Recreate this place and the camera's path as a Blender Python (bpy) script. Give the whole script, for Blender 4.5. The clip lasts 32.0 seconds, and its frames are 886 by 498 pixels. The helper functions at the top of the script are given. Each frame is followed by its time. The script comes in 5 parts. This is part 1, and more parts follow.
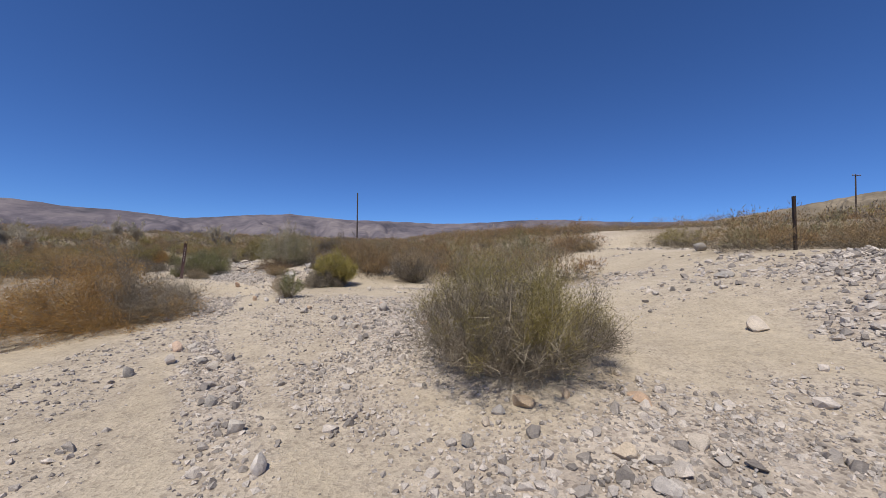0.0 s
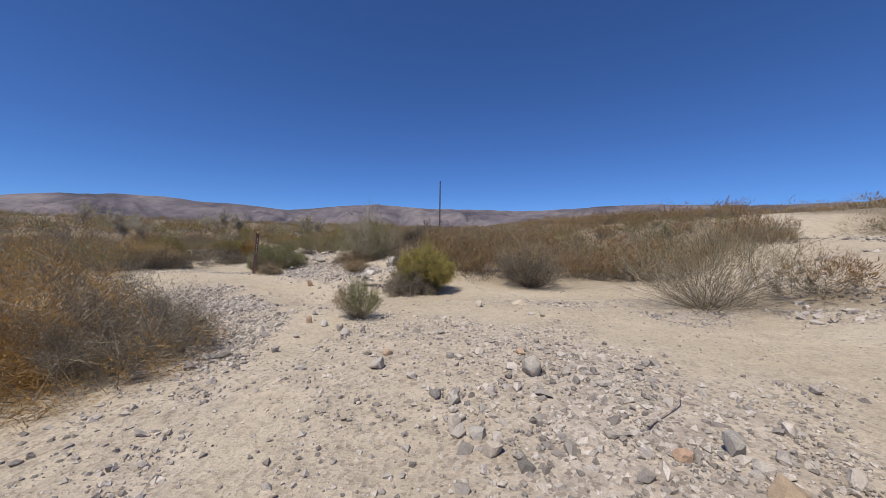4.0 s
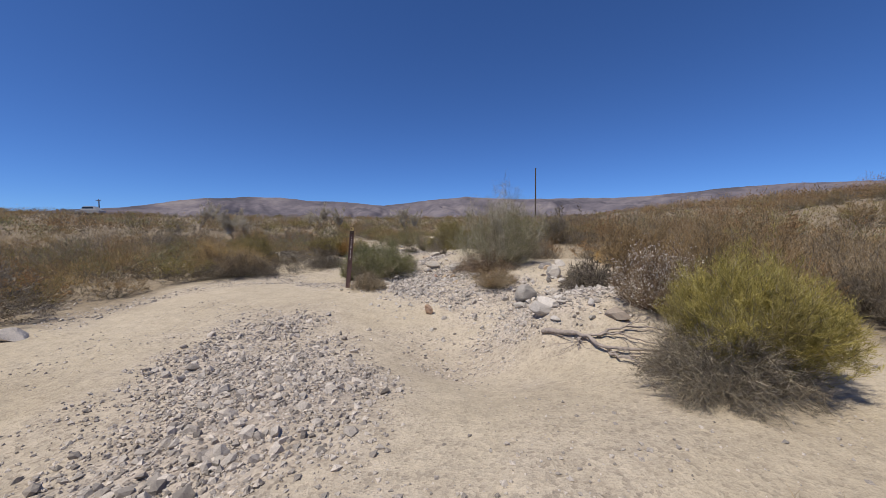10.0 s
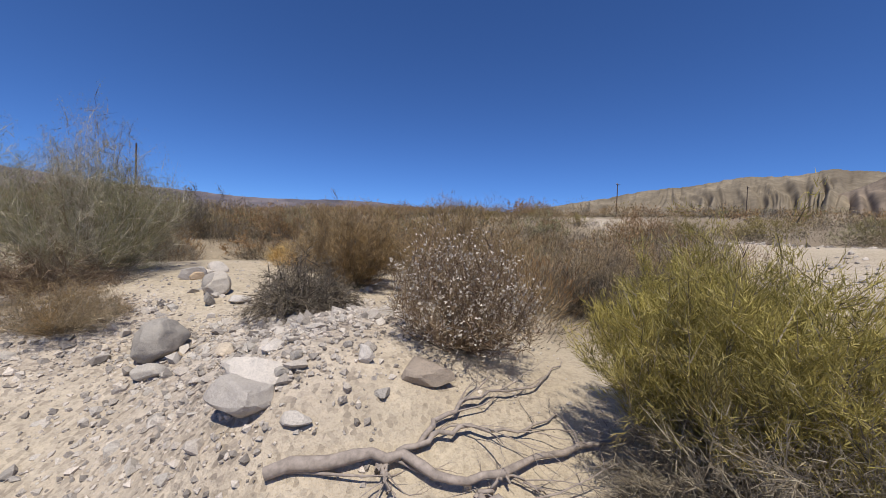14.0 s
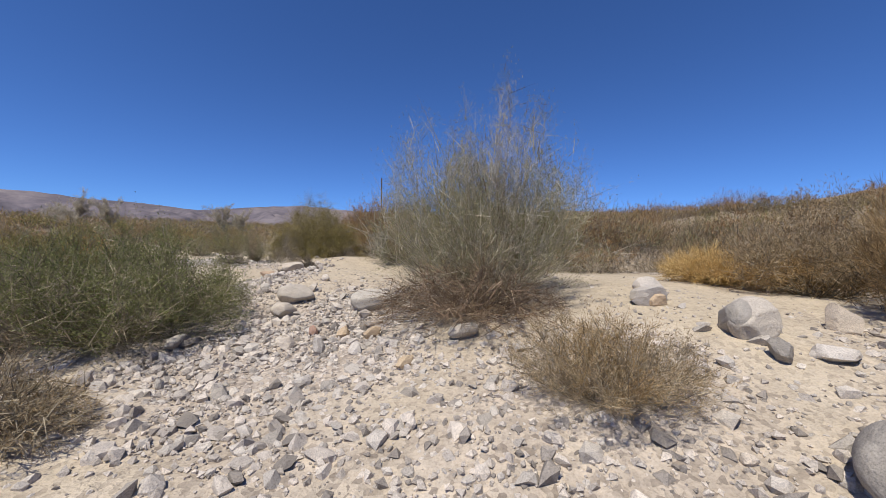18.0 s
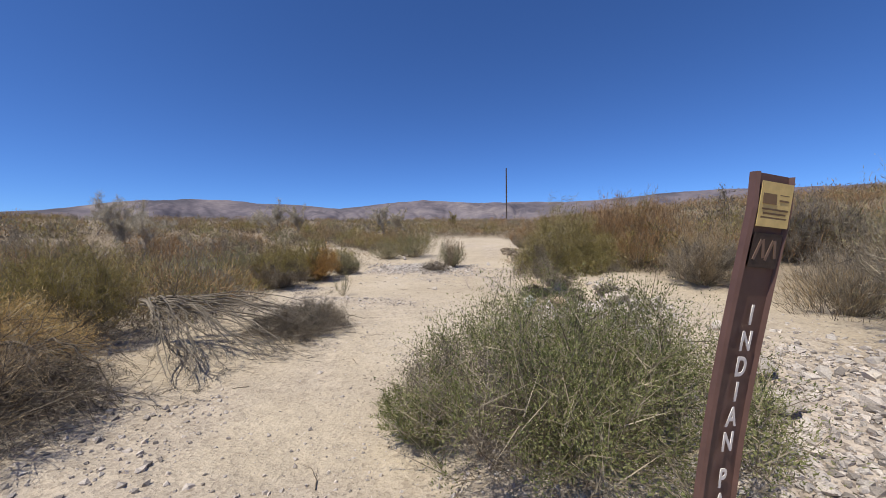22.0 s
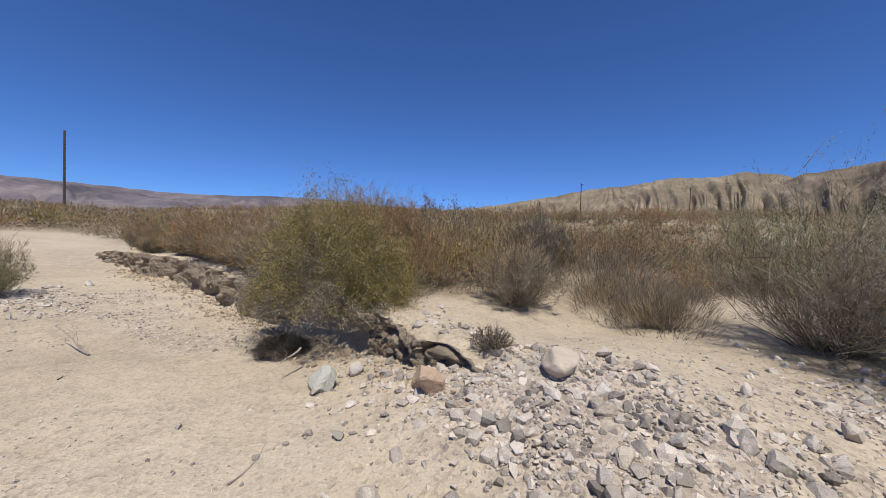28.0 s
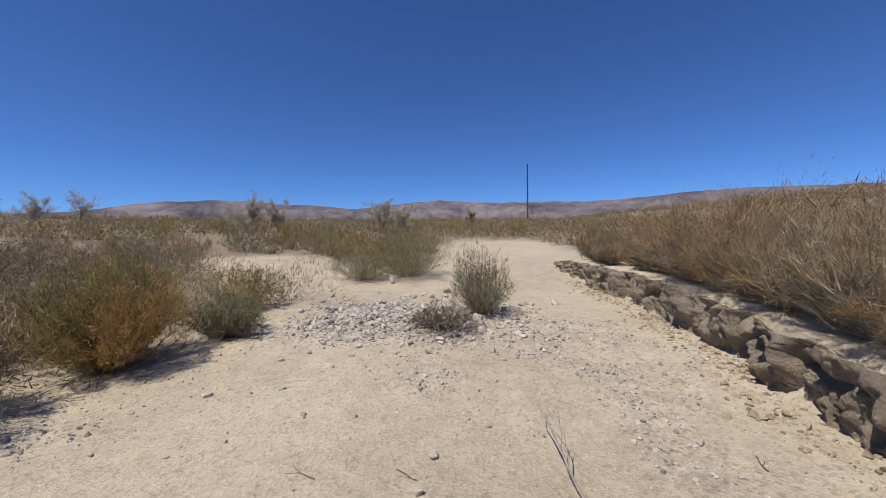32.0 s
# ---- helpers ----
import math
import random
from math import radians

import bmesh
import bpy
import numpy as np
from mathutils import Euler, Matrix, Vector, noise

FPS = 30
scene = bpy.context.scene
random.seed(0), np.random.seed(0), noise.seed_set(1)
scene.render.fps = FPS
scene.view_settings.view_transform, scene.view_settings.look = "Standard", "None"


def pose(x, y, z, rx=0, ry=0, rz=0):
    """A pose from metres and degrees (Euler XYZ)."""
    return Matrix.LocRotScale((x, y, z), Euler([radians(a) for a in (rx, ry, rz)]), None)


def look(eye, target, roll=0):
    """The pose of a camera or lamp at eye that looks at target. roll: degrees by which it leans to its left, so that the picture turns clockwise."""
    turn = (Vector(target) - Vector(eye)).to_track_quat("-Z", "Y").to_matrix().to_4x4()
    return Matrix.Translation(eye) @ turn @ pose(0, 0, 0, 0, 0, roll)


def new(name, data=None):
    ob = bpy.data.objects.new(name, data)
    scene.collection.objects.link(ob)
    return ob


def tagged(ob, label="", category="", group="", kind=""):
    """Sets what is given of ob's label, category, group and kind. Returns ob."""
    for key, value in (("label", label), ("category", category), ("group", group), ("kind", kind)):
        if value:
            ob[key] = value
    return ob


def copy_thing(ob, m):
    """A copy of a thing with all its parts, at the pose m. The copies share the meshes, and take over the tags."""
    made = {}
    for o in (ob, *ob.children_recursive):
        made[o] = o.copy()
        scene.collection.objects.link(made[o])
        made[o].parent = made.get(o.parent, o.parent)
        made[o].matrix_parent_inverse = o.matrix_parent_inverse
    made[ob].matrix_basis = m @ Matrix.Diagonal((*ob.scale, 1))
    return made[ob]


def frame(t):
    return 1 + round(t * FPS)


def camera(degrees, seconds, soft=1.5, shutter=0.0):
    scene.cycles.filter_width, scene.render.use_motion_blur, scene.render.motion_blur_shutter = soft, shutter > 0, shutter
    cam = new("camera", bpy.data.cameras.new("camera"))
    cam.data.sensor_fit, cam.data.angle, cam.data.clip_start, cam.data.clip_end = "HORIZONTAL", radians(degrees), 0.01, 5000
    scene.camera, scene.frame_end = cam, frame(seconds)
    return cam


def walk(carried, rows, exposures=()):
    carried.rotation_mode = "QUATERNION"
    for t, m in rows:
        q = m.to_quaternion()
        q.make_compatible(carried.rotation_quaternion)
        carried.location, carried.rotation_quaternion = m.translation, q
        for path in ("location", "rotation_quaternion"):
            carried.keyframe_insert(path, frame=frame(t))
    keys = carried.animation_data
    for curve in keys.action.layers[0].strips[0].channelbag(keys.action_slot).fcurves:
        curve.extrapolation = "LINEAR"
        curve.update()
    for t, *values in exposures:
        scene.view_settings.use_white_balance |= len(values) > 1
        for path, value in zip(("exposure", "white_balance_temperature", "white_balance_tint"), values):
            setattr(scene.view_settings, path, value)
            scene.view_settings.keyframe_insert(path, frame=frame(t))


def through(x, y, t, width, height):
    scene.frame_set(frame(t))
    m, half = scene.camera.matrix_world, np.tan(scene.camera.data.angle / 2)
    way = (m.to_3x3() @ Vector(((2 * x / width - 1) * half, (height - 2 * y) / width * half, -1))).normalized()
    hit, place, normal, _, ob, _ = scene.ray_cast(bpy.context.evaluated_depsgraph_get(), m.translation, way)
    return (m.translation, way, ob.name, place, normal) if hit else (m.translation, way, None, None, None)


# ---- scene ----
cam = camera(100.0, 32.0, 0.35)
PATH = [
    (0, (-0.333, -0.128, 1.266), (-0.095, 1.858, 1.309), 0.6),
    (0.5, (-0.252, 0.208, 1.284), (0.023, 2.189, 1.312), 0.6),
    (1, (-0.258, 0.616, 1.297), (0.25, 2.551, 1.336), 0.4),
    (1.5, (-0.389, 1.059, 1.287), (0.165, 2.98, 1.317), 0.4),
    (2, (-0.427, 1.55, 1.283), (0.099, 3.48, 1.3), 0.7),
    (2.5, (-0.548, 2.042, 1.295), (-0.244, 4.019, 1.312), 1.0),
    (3, (-0.674, 2.474, 1.315), (-0.553, 4.47, 1.319), 0.9),
    (3.5, (-0.838, 2.86, 1.378), (-0.881, 4.859, 1.355), 0.9),
    (4, (-1.029, 3.232, 1.396), (-1.221, 5.222, 1.37), 0.7),
    (4.5, (-1.216, 3.646, 1.425), (-1.48, 5.629, 1.39), 0.9),
    (6.5, (-1.941, 4.883, 1.549), (-2.598, 6.771, 1.493), -0.3),
    (7, (-2.172, 5.205, 1.547), (-2.833, 7.092, 1.49), -0.1),
    (7.5, (-2.433, 5.547, 1.525), (-3.114, 7.427, 1.47), -0.0),
    (8, (-2.654, 5.875, 1.517), (-3.355, 7.748, 1.46), -0.1),
    (8.5, (-2.843, 6.194, 1.507), (-3.548, 8.065, 1.448), -0.2),
    (9, (-3.065, 6.544, 1.487), (-3.81, 8.399, 1.424), -0.4),
    (9.5, (-3.207, 6.901, 1.517), (-3.932, 8.763, 1.453), -0.4),
    (10, (-3.404, 7.268, 1.544), (-4.058, 9.157, 1.472), -0.3),
    (10.5, (-3.603, 7.643, 1.62), (-4.213, 9.546, 1.53), -0.1),
    (11, (-3.717, 8.095, 1.653), (-4.119, 10.052, 1.568), -0.3),
    (11.5, (-3.812, 8.503, 1.64), (-3.951, 10.497, 1.561), 0.2),
    (12, (-3.892, 8.815, 1.646), (-3.466, 10.768, 1.581), 1.1),
    (12.5, (-3.955, 9.149, 1.57), (-3.129, 10.97, 1.532), 1.9),
    (13, (-4.014, 9.518, 1.503), (-2.976, 11.227, 1.458), 2.1),
    (13.5, (-4.017, 9.832, 1.445), (-2.875, 11.474, 1.404), 2.2),
    (15.5, (-3.997, 11.264, 1.185), (-2.899, 12.935, 1.182), 2.9),
    (16, (-4.248, 11.589, 1.192), (-3.238, 13.316, 1.174), 1.4),
    (16.5, (-4.559, 11.95, 1.183), (-3.687, 13.749, 1.142), 0.5),
    (17, (-4.897, 12.24, 1.177), (-4.32, 14.155, 1.162), 1.6),
    (17.5, (-5.303, 12.471, 1.187), (-4.973, 14.443, 1.161), 1.5),
    (18, (-5.783, 12.67, 1.242), (-5.599, 14.661, 1.239), 0.6),
    (18.5, (-6.284, 12.755, 1.309), (-6.228, 14.754, 1.331), 1.5),
    (19, (-6.729, 12.837, 1.401), (-6.798, 14.836, 1.395), 1.7),
    (19.5, (-7.121, 12.947, 1.496), (-7.323, 14.936, 1.458), 0.3),
    (20, (-7.4, 13.051, 1.557), (-7.746, 15.02, 1.499), -0.6),
    (20.5, (-7.628, 13.235, 1.641), (-8.103, 15.178, 1.6), -0.1),
    (21, (-7.914, 13.353, 1.637), (-8.421, 15.287, 1.59), -0.4),
    (21.5, (-8.169, 13.528, 1.64), (-8.682, 15.46, 1.591), -0.7),
    (22, (-8.443, 13.716, 1.653), (-8.88, 15.667, 1.597), -0.7),
    (22.5, (-8.871, 13.91, 1.648), (-9.324, 15.858, 1.596), -0.9),
    (23, (-9.197, 14.099, 1.629), (-9.777, 16.012, 1.573), -1.0),
    (23.5, (-9.462, 14.28, 1.626), (-10.139, 16.161, 1.56), -1.0),
    (24, (-9.663, 14.46, 1.65), (-10.344, 16.339, 1.577), -1.1),
    (24.5, (-9.832, 14.72, 1.648), (-10.502, 16.603, 1.569), -1.1),
    (25, (-10.002, 15.037, 1.641), (-10.625, 16.935, 1.561), -1.3),
    (25.5, (-10.043, 15.411, 1.635), (-10.364, 17.383, 1.553), -1.4),
    (26, (-10.019, 15.813, 1.621), (-9.868, 17.805, 1.538), -1.3),
    (26.5, (-10.011, 16.21, 1.59), (-9.399, 18.112, 1.511), 0.2),
    (28.5, (-9.594, 17.429, 1.728), (-8.176, 18.839, 1.689), 1.4),
    (29, (-9.717, 17.892, 1.731), (-8.478, 19.462, 1.703), 1.3),
    (29.5, (-9.771, 18.265, 1.746), (-8.773, 19.998, 1.708), 0.1),
    (30, (-9.883, 18.65, 1.774), (-9.503, 20.614, 1.739), 0.2),
    (30.5, (-9.985, 18.956, 1.791), (-10.217, 20.942, 1.747), -0.7),
    (31, (-9.998, 19.372, 1.83), (-10.51, 21.305, 1.78), -1.1),
    (31.5, (-10.059, 19.77, 1.833), (-10.709, 21.661, 1.78), -1.0),
    (32, (-9.889, 20.112, 1.812), (-10.411, 22.042, 1.758), -0.7),
]
walk(cam, [(t, look(eye, target, roll)) for t, eye, target, roll in PATH],
     [(0, 0.0), (9, 0.0), (13, 0.08), (17, 0.22), (23, 0.25), (26, 0.12), (29, 0.17), (32, 0.07)])

# ---- daylight ----
SUN_HEIGHT, SUN_FROM = 63.0, 212.0  # degrees above the horizon; clockwise from +y
world = bpy.data.worlds.new("sky")
scene.world = world
world.use_nodes = True
sky = world.node_tree.nodes.new("ShaderNodeTexSky")
sky.sky_type, sky.sun_disc = "NISHITA", False
sky.sun_elevation, sky.sun_rotation = radians(SUN_HEIGHT), radians(SUN_FROM)
sky.altitude, sky.air_density, sky.dust_density, sky.ozone_density = 2500, 0.9, 0.0, 8.0
back = world.node_tree.nodes["Background"]
back.inputs["Strength"].default_value = 0.106
deep = world.node_tree.nodes.new("ShaderNodeMix")  # the clear, dry air of the desert
deep.data_type, deep.blend_type = "RGBA", "MULTIPLY"
deep.inputs[0].default_value, deep.inputs[7].default_value = 1.0, (0.6, 0.8, 1.09, 1)
world.node_tree.links.new(sky.outputs["Color"], deep.inputs[6])
world.node_tree.links.new(deep.outputs[2], back.inputs["Color"])
sun = new("sun", bpy.data.lights.new("sun", "SUN"))
sun.data.energy, sun.data.angle, sun.data.color = 4.3, radians(0.53), (1.0, 0.93, 0.81)
sun_way = Vector((math.sin(radians(SUN_FROM)) * math.cos(radians(SUN_HEIGHT)), math.cos(radians(SUN_FROM)) * math.cos(radians(SUN_HEIGHT)), math.sin(radians(SUN_HEIGHT))))
sun.matrix_world = look(sun_way * 50, (0, 0, 0))
scene.view_settings.exposure = 0.0


# ---- the lie of the land ----
def smooth(a, b, v):
    s = np.clip((np.asarray(v, float) - a) / (b - a), 0, 1)
    return s * s * (3 - 2 * s)


def grain(x, y, seed=0):
    """Value noise, -1 to 1, on a unit lattice."""
    x, y = np.asarray(x, float), np.asarray(y, float)
    i, j = np.floor(x), np.floor(y)
    u, v = x - i, y - j
    u, v = u * u * (3 - 2 * u), v * v * (3 - 2 * v)

    def corner(p, q):
        h = np.sin(p * 127.1 + q * 311.7 + seed * 74.7) * 43758.5453
        return 2 * (h - np.floor(h)) - 1

    return (corner(i, j) * (1 - u) + corner(i + 1, j) * u) * (1 - v) + (corner(i, j + 1) * (1 - u) + corner(i + 1, j + 1) * u) * v


def layers(x, y, octaves=4, seed=0):
    total, size = 0, 1.0
    for k in range(octaves):
        total = total + size * grain(np.asarray(x) * 2**k, np.asarray(y) * 2**k, seed + k)
        size *= 0.5
    return total


def bank_edge(y):
    """x of the lip of the cut bank beside the wash."""
    return -7.87 - 0.07 * (y - 19.5) - 0.05 * np.clip(y - 24, 0, 9) ** 1.5 + 0.11 * grain(y * 1.1, 3.3, 5) + 0.07 * grain(y * 3.7, 1.2, 6)


def bank_rise(x, y):
    return smooth(0.12, 0.32, x - bank_edge(y)) * smooth(18.0, 19.2, y) * (1 - smooth(28.0, 33.0, y))


SWELLS = [  # low swells and hollows along the walk: x, y, reach, height
    (-0.3, 0.8, 2.0, -0.14), (-1.8, 3.4, 1.6, -0.08), (4.5, 5.5, 2.5, 0.25), (-0.8, 9.0, 1.8, 0.09), (-6.8, 10.3, 1.8, 0.05), (-10, 10, 2.5, 0.2), (-3.9, 11.2, 0.9, -0.26), (-3.2, 12.4, 0.75, 0.46),
    (-5.0, 12.4, 0.9, -0.22), (-4.0, 13.6, 0.9, -0.04), (-6.6, 14.9, 1.1, -0.2), (-7.4, 13.2, 1.0, 0.02), (-9.8, 15.6, 1.2, -0.2), (-7.2, 18.3, 0.9, 0.32), (-9.6, 18.2, 1.3, 0.05), (-12, 22.5, 1.8, -0.19), (-4.0, 15.6, 1.0, 0.06), (-3.75, 12.1, 0.38, 0.2)]


def land(x, y, fine=True):
    """Height of the ground."""
    x, y = np.asarray(x, float), np.asarray(y, float)
    bed = 0.12 + 0.022 * np.clip(y, -12, 30)
    mound = 0.42 * np.exp(-0.5 * (((x + 2.4) / 3.6) ** 2 + ((y - 16.8) / 2.6) ** 2))
    shelf = (0.2 + 0.26 * smooth(18.8, 20.3, y)) * bank_rise(x, y) + 0.25 * smooth(-8, -3, x) * smooth(17, 22, y)
    right = 1.22 * smooth(2.2, 9.0, x)
    dip = -0.13 * np.clip(-3.6 - x, 0, 3.2) * (1 - smooth(10.5, 15.0, y))
    berm = 0.13 * np.exp(-0.5 * (((x + 11.7) / 1.2) ** 2 + ((y - 25.3) / 0.9) ** 2)) + 0.12 * np.exp(-0.5 * (((x + 12.2) / 1.3) ** 2 + ((y - 23.6) / 1.6) ** 2)) + 0.12 * np.exp(-0.5 * (((x + 15.6) / 1.5) ** 2 + ((y - 17.2) / 1.5) ** 2))
    away = np.hypot(x + 6, y - 12)
    far = 0.062 * np.clip(away - 17, 0, 90) + 0.02 * np.clip(away - 107, 0, 2600)
    side = smooth(0.1, 0.45, (x + 6) / np.maximum(away, 1))
    far = far + 0.014 * np.clip(away - 17, 0, 75) * side
    dip = dip - 0.16 * np.exp(-0.5 * (((x + 9.3) / 1.4) ** 2 + ((y - 18.6) / 1.6) ** 2))
    dip = dip - 0.22 * np.exp(-0.5 * (((x + 5.4) / 1.5) ** 2 + ((y - 12.8) / 1.3) ** 2))
    dip = dip - 0.14 * np.exp(-0.5 * (((x + 4.3) / 0.9) ** 2 + ((y - 11.9) / 0.7) ** 2))
    z = bed + np.maximum(mound, shelf) + right + dip + berm + far
    for cx, cy, reach, high in SWELLS:
        z = z + high * np.exp(-0.5 * ((x - cx) ** 2 + (y - cy) ** 2) / reach**2)
    z = z + 0.05 * layers(x * 0.35, y * 0.35, 3, 1) * smooth(0, 3, np.abs(x + 4) + 1.5)
    if fine:
        z = z + 0.016 * layers(x * 1.7, y * 1.7, 3, 9) + 0.6 * layers(x * 0.02, y * 0.02, 2, 4) * smooth(25, 90, away)
    return z


# ---- materials ----
def material(name):
    m = bpy.data.materials.new(name)
    m.use_nodes = True
    tree = m.node_tree
    return m, tree, tree.nodes["Principled BSDF"]


def node(tree, kind, **inputs):
    n = tree.nodes.new(kind)
    for key, value in inputs.items():
        n.inputs[key.replace("_", " ")].default_value = value
    return n


def place_coords(tree, own=False):
    """World-sized coordinates: of the place, or of the object itself."""
    if own:
        return tree.nodes.new("ShaderNodeTexCoord").outputs["Object"]
    return tree.nodes.new("ShaderNodeNewGeometry").outputs["Position"]


def cloud(tree, where, scale, detail=4.0, rough=0.6):
    n = node(tree, "ShaderNodeTexNoise", Scale=scale, Detail=detail, Roughness=rough)
    tree.links.new(where, n.inputs["Vector"])
    return n.outputs["Fac"]


def ramp(tree, fac, stops):
    n = tree.nodes.new("ShaderNodeValToRGB")
    band = n.color_ramp
    while len(band.elements) < len(stops):
        band.elements.new(0.5)
    for e, (at, colour) in zip(band.elements, stops):
        e.position, e.color = at, (*colour, 1)
    tree.links.new(fac, n.inputs["Fac"])
    return n.outputs["Color"]


def blend(tree, fac, a, b, how="MIX"):
    n = tree.nodes.new("ShaderNodeMix")
    n.data_type, n.blend_type = "RGBA", how
    for value, key in ((fac, 0), (a, 6), (b, 7)):
        if isinstance(value, (int, float)):
            n.inputs[key].default_value = value
        elif isinstance(value, tuple):
            n.inputs[key].default_value = (*value, 1)
        else:
            tree.links.new(value, n.inputs[key])
    return n.outputs[2]


def bump(tree, shader, height, strength, distance, before=None):
    n = node(tree, "ShaderNodeBump", Strength=strength, Distance=distance)
    tree.links.new(height, n.inputs["Height"])
    if before is not None:
        tree.links.new(before, n.inputs["Normal"])
    if shader is not None:
        tree.links.new(n.outputs["Normal"], shader.inputs["Normal"])
    return n.outputs["Normal"]


def ground_material():
    m, tree, bsdf = material("desert_sand")
    at = place_coords(tree)
    coarse, mid, fine = cloud(tree, at, 0.45, 5), cloud(tree, at, 5.0, 5), cloud(tree, at, 90.0, 3, 0.7)
    sand = ramp(tree, coarse, [(0.3, (0.445, 0.378, 0.285)), (0.55, (0.51, 0.438, 0.335)), (0.75, (0.545, 0.477, 0.382))])
    stony = ramp(tree, mid, [(0.3, (0.36, 0.31, 0.262)), (0.6, (0.47, 0.41, 0.35)), (0.8, (0.54, 0.48, 0.415))])
    mask = tree.nodes.new("ShaderNodeAttribute")
    mask.attribute_name = "stony"
    base = blend(tree, mask.outputs["Fac"], sand, stony)
    litter = tree.nodes.new("ShaderNodeAttribute")
    litter.attribute_name = "litter"
    base = blend(tree, litter.outputs["Fac"], base, ramp(tree, mid, [(0.3, (0.165, 0.13, 0.088)), (0.6, (0.25, 0.20, 0.14)), (0.8, (0.35, 0.29, 0.215))]))
    base = blend(tree, 0.35, base, ramp(tree, mid, [(0.35, (0.72, 0.7, 0.68)), (0.65, (1.05, 1.04, 1.02))]), "MULTIPLY")
    base = blend(tree, 0.5, base, ramp(tree, fine, [(0.3, (0.6, 0.58, 0.56)), (0.5, (1, 1, 1)), (0.72, (1.2, 1.2, 1.2))]), "MULTIPLY")
    pebbles = tree.nodes.new("ShaderNodeTexVoronoi")
    pebbles.inputs["Scale"].default_value = 38.0
    tree.links.new(at, pebbles.inputs["Vector"])
    specks = ramp(tree, pebbles.outputs["Color"], [(0.12, (0.45, 0.43, 0.43)), (0.4, (1, 1, 1)), (0.9, (1.25, 1.23, 1.2))])
    few = tree.nodes.new("ShaderNodeMath")
    few.operation, few.use_clamp = "MULTIPLY_ADD", True
    tree.links.new(mask.outputs["Fac"], few.inputs[0])
    few.inputs[1].default_value, few.inputs[2].default_value = 0.6, 0.3
    base = blend(tree, few.outputs[0], base, specks, "MULTIPLY")
    tree.links.new(base, bsdf.inputs["Base Color"])
    bsdf.inputs["Roughness"].default_value = 0.95
    bsdf.inputs["Specular IOR Level"].default_value = 0.15
    n = bump(tree, None, cloud(tree, at, 4.5, 6, 0.6), 0.8, 0.06)
    n = bump(tree, None, pebbles.outputs["Distance"], 0.4, 0.012, n)
    bump(tree, bsdf, fine, 0.9, 0.008, n)
    return m


def stone_material(name, dark, light, tint, island=False):
    m, tree, bsdf = material(name)
    at = place_coords(tree)
    if island:
        luck = tree.nodes.new("ShaderNodeNewGeometry").outputs["Random Per Island"]
    else:
        luck = tree.nodes.new("ShaderNodeObjectInfo").outputs["Random"]
    body = ramp(tree, luck, [(0.0, dark), (0.35, light), (0.6, tint), (0.8, light), (1.0, dark)])
    grit = ramp(tree, cloud(tree, at, 160.0, 3, 0.8), [(0.33, (0.55, 0.54, 0.54)), (0.5, (1, 1, 1)), (0.68, (1.3, 1.28, 1.25))])
    patch = ramp(tree, cloud(tree, at, 9.0, 5), [(0.3, (0.75, 0.74, 0.74)), (0.65, (1.1, 1.07, 1.02))])
    base = blend(tree, 0.8, blend(tree, 0.6, body, patch, "MULTIPLY"), grit, "MULTIPLY")
    tree.links.new(base, bsdf.inputs["Base Color"])
    bsdf.inputs["Roughness"].default_value = 0.88
    bsdf.inputs["Specular IOR Level"].default_value = 0.25
    n = bump(tree, None, cloud(tree, at, 28.0, 6), 0.5, 0.02)
    bump(tree, bsdf, cloud(tree, at, 220.0, 2), 0.35, 0.003, n)
    return m


def plant_material(name, colours, rough=0.8, through=0.3):
    """Leaves, grass and twigs: each blade has its own shade, and lets some light through."""
    m, tree, bsdf = material(name)
    luck = tree.nodes.new("ShaderNodeNewGeometry").outputs["Random Per Island"]
    base = ramp(tree, luck, [(i / max(1, len(colours) - 1), c) for i, c in enumerate(colours)])
    at = place_coords(tree)
    base = blend(tree, 0.7, base, ramp(tree, cloud(tree, at, 3.5, 3), [(0.3, (0.42, 0.42, 0.42)), (0.7, (1.12, 1.1, 1.04))]), "MULTIPLY")
    tree.links.new(base, bsdf.inputs["Base Color"])
    bsdf.inputs["Roughness"].default_value = rough
    bsdf.inputs["Specular IOR Level"].default_value = 0.2
    if through:
        glow = tree.nodes.new("ShaderNodeBsdfTranslucent")
        tree.links.new(base, glow.inputs["Color"])
        mix = tree.nodes.new("ShaderNodeMixShader")
        mix.inputs[0].default_value = through
        tree.links.new(bsdf.outputs[0], mix.inputs[1])
        tree.links.new(glow.outputs[0], mix.inputs[2])
        tree.links.new(mix.outputs[0], tree.nodes["Material Output"].inputs["Surface"])
    return m


def plain_material(name, colour, rough=0.7, metal=0.0, wear=0.5, scale=40.0):
    m, tree, bsdf = material(name)
    at = place_coords(tree, own=True)
    f = cloud(tree, at, scale, 5)
    base = ramp(tree, f, [(0.3, tuple(c * (1 - 0.4 * wear) for c in colour)), (0.7, tuple(min(1, c * (1 + 0.3 * wear)) for c in colour))])
    tree.links.new(base, bsdf.inputs["Base Color"])
    bsdf.inputs["Roughness"].default_value, bsdf.inputs["Metallic"].default_value = rough, metal
    bump(tree, bsdf, f, 0.2, 0.003)
    return m


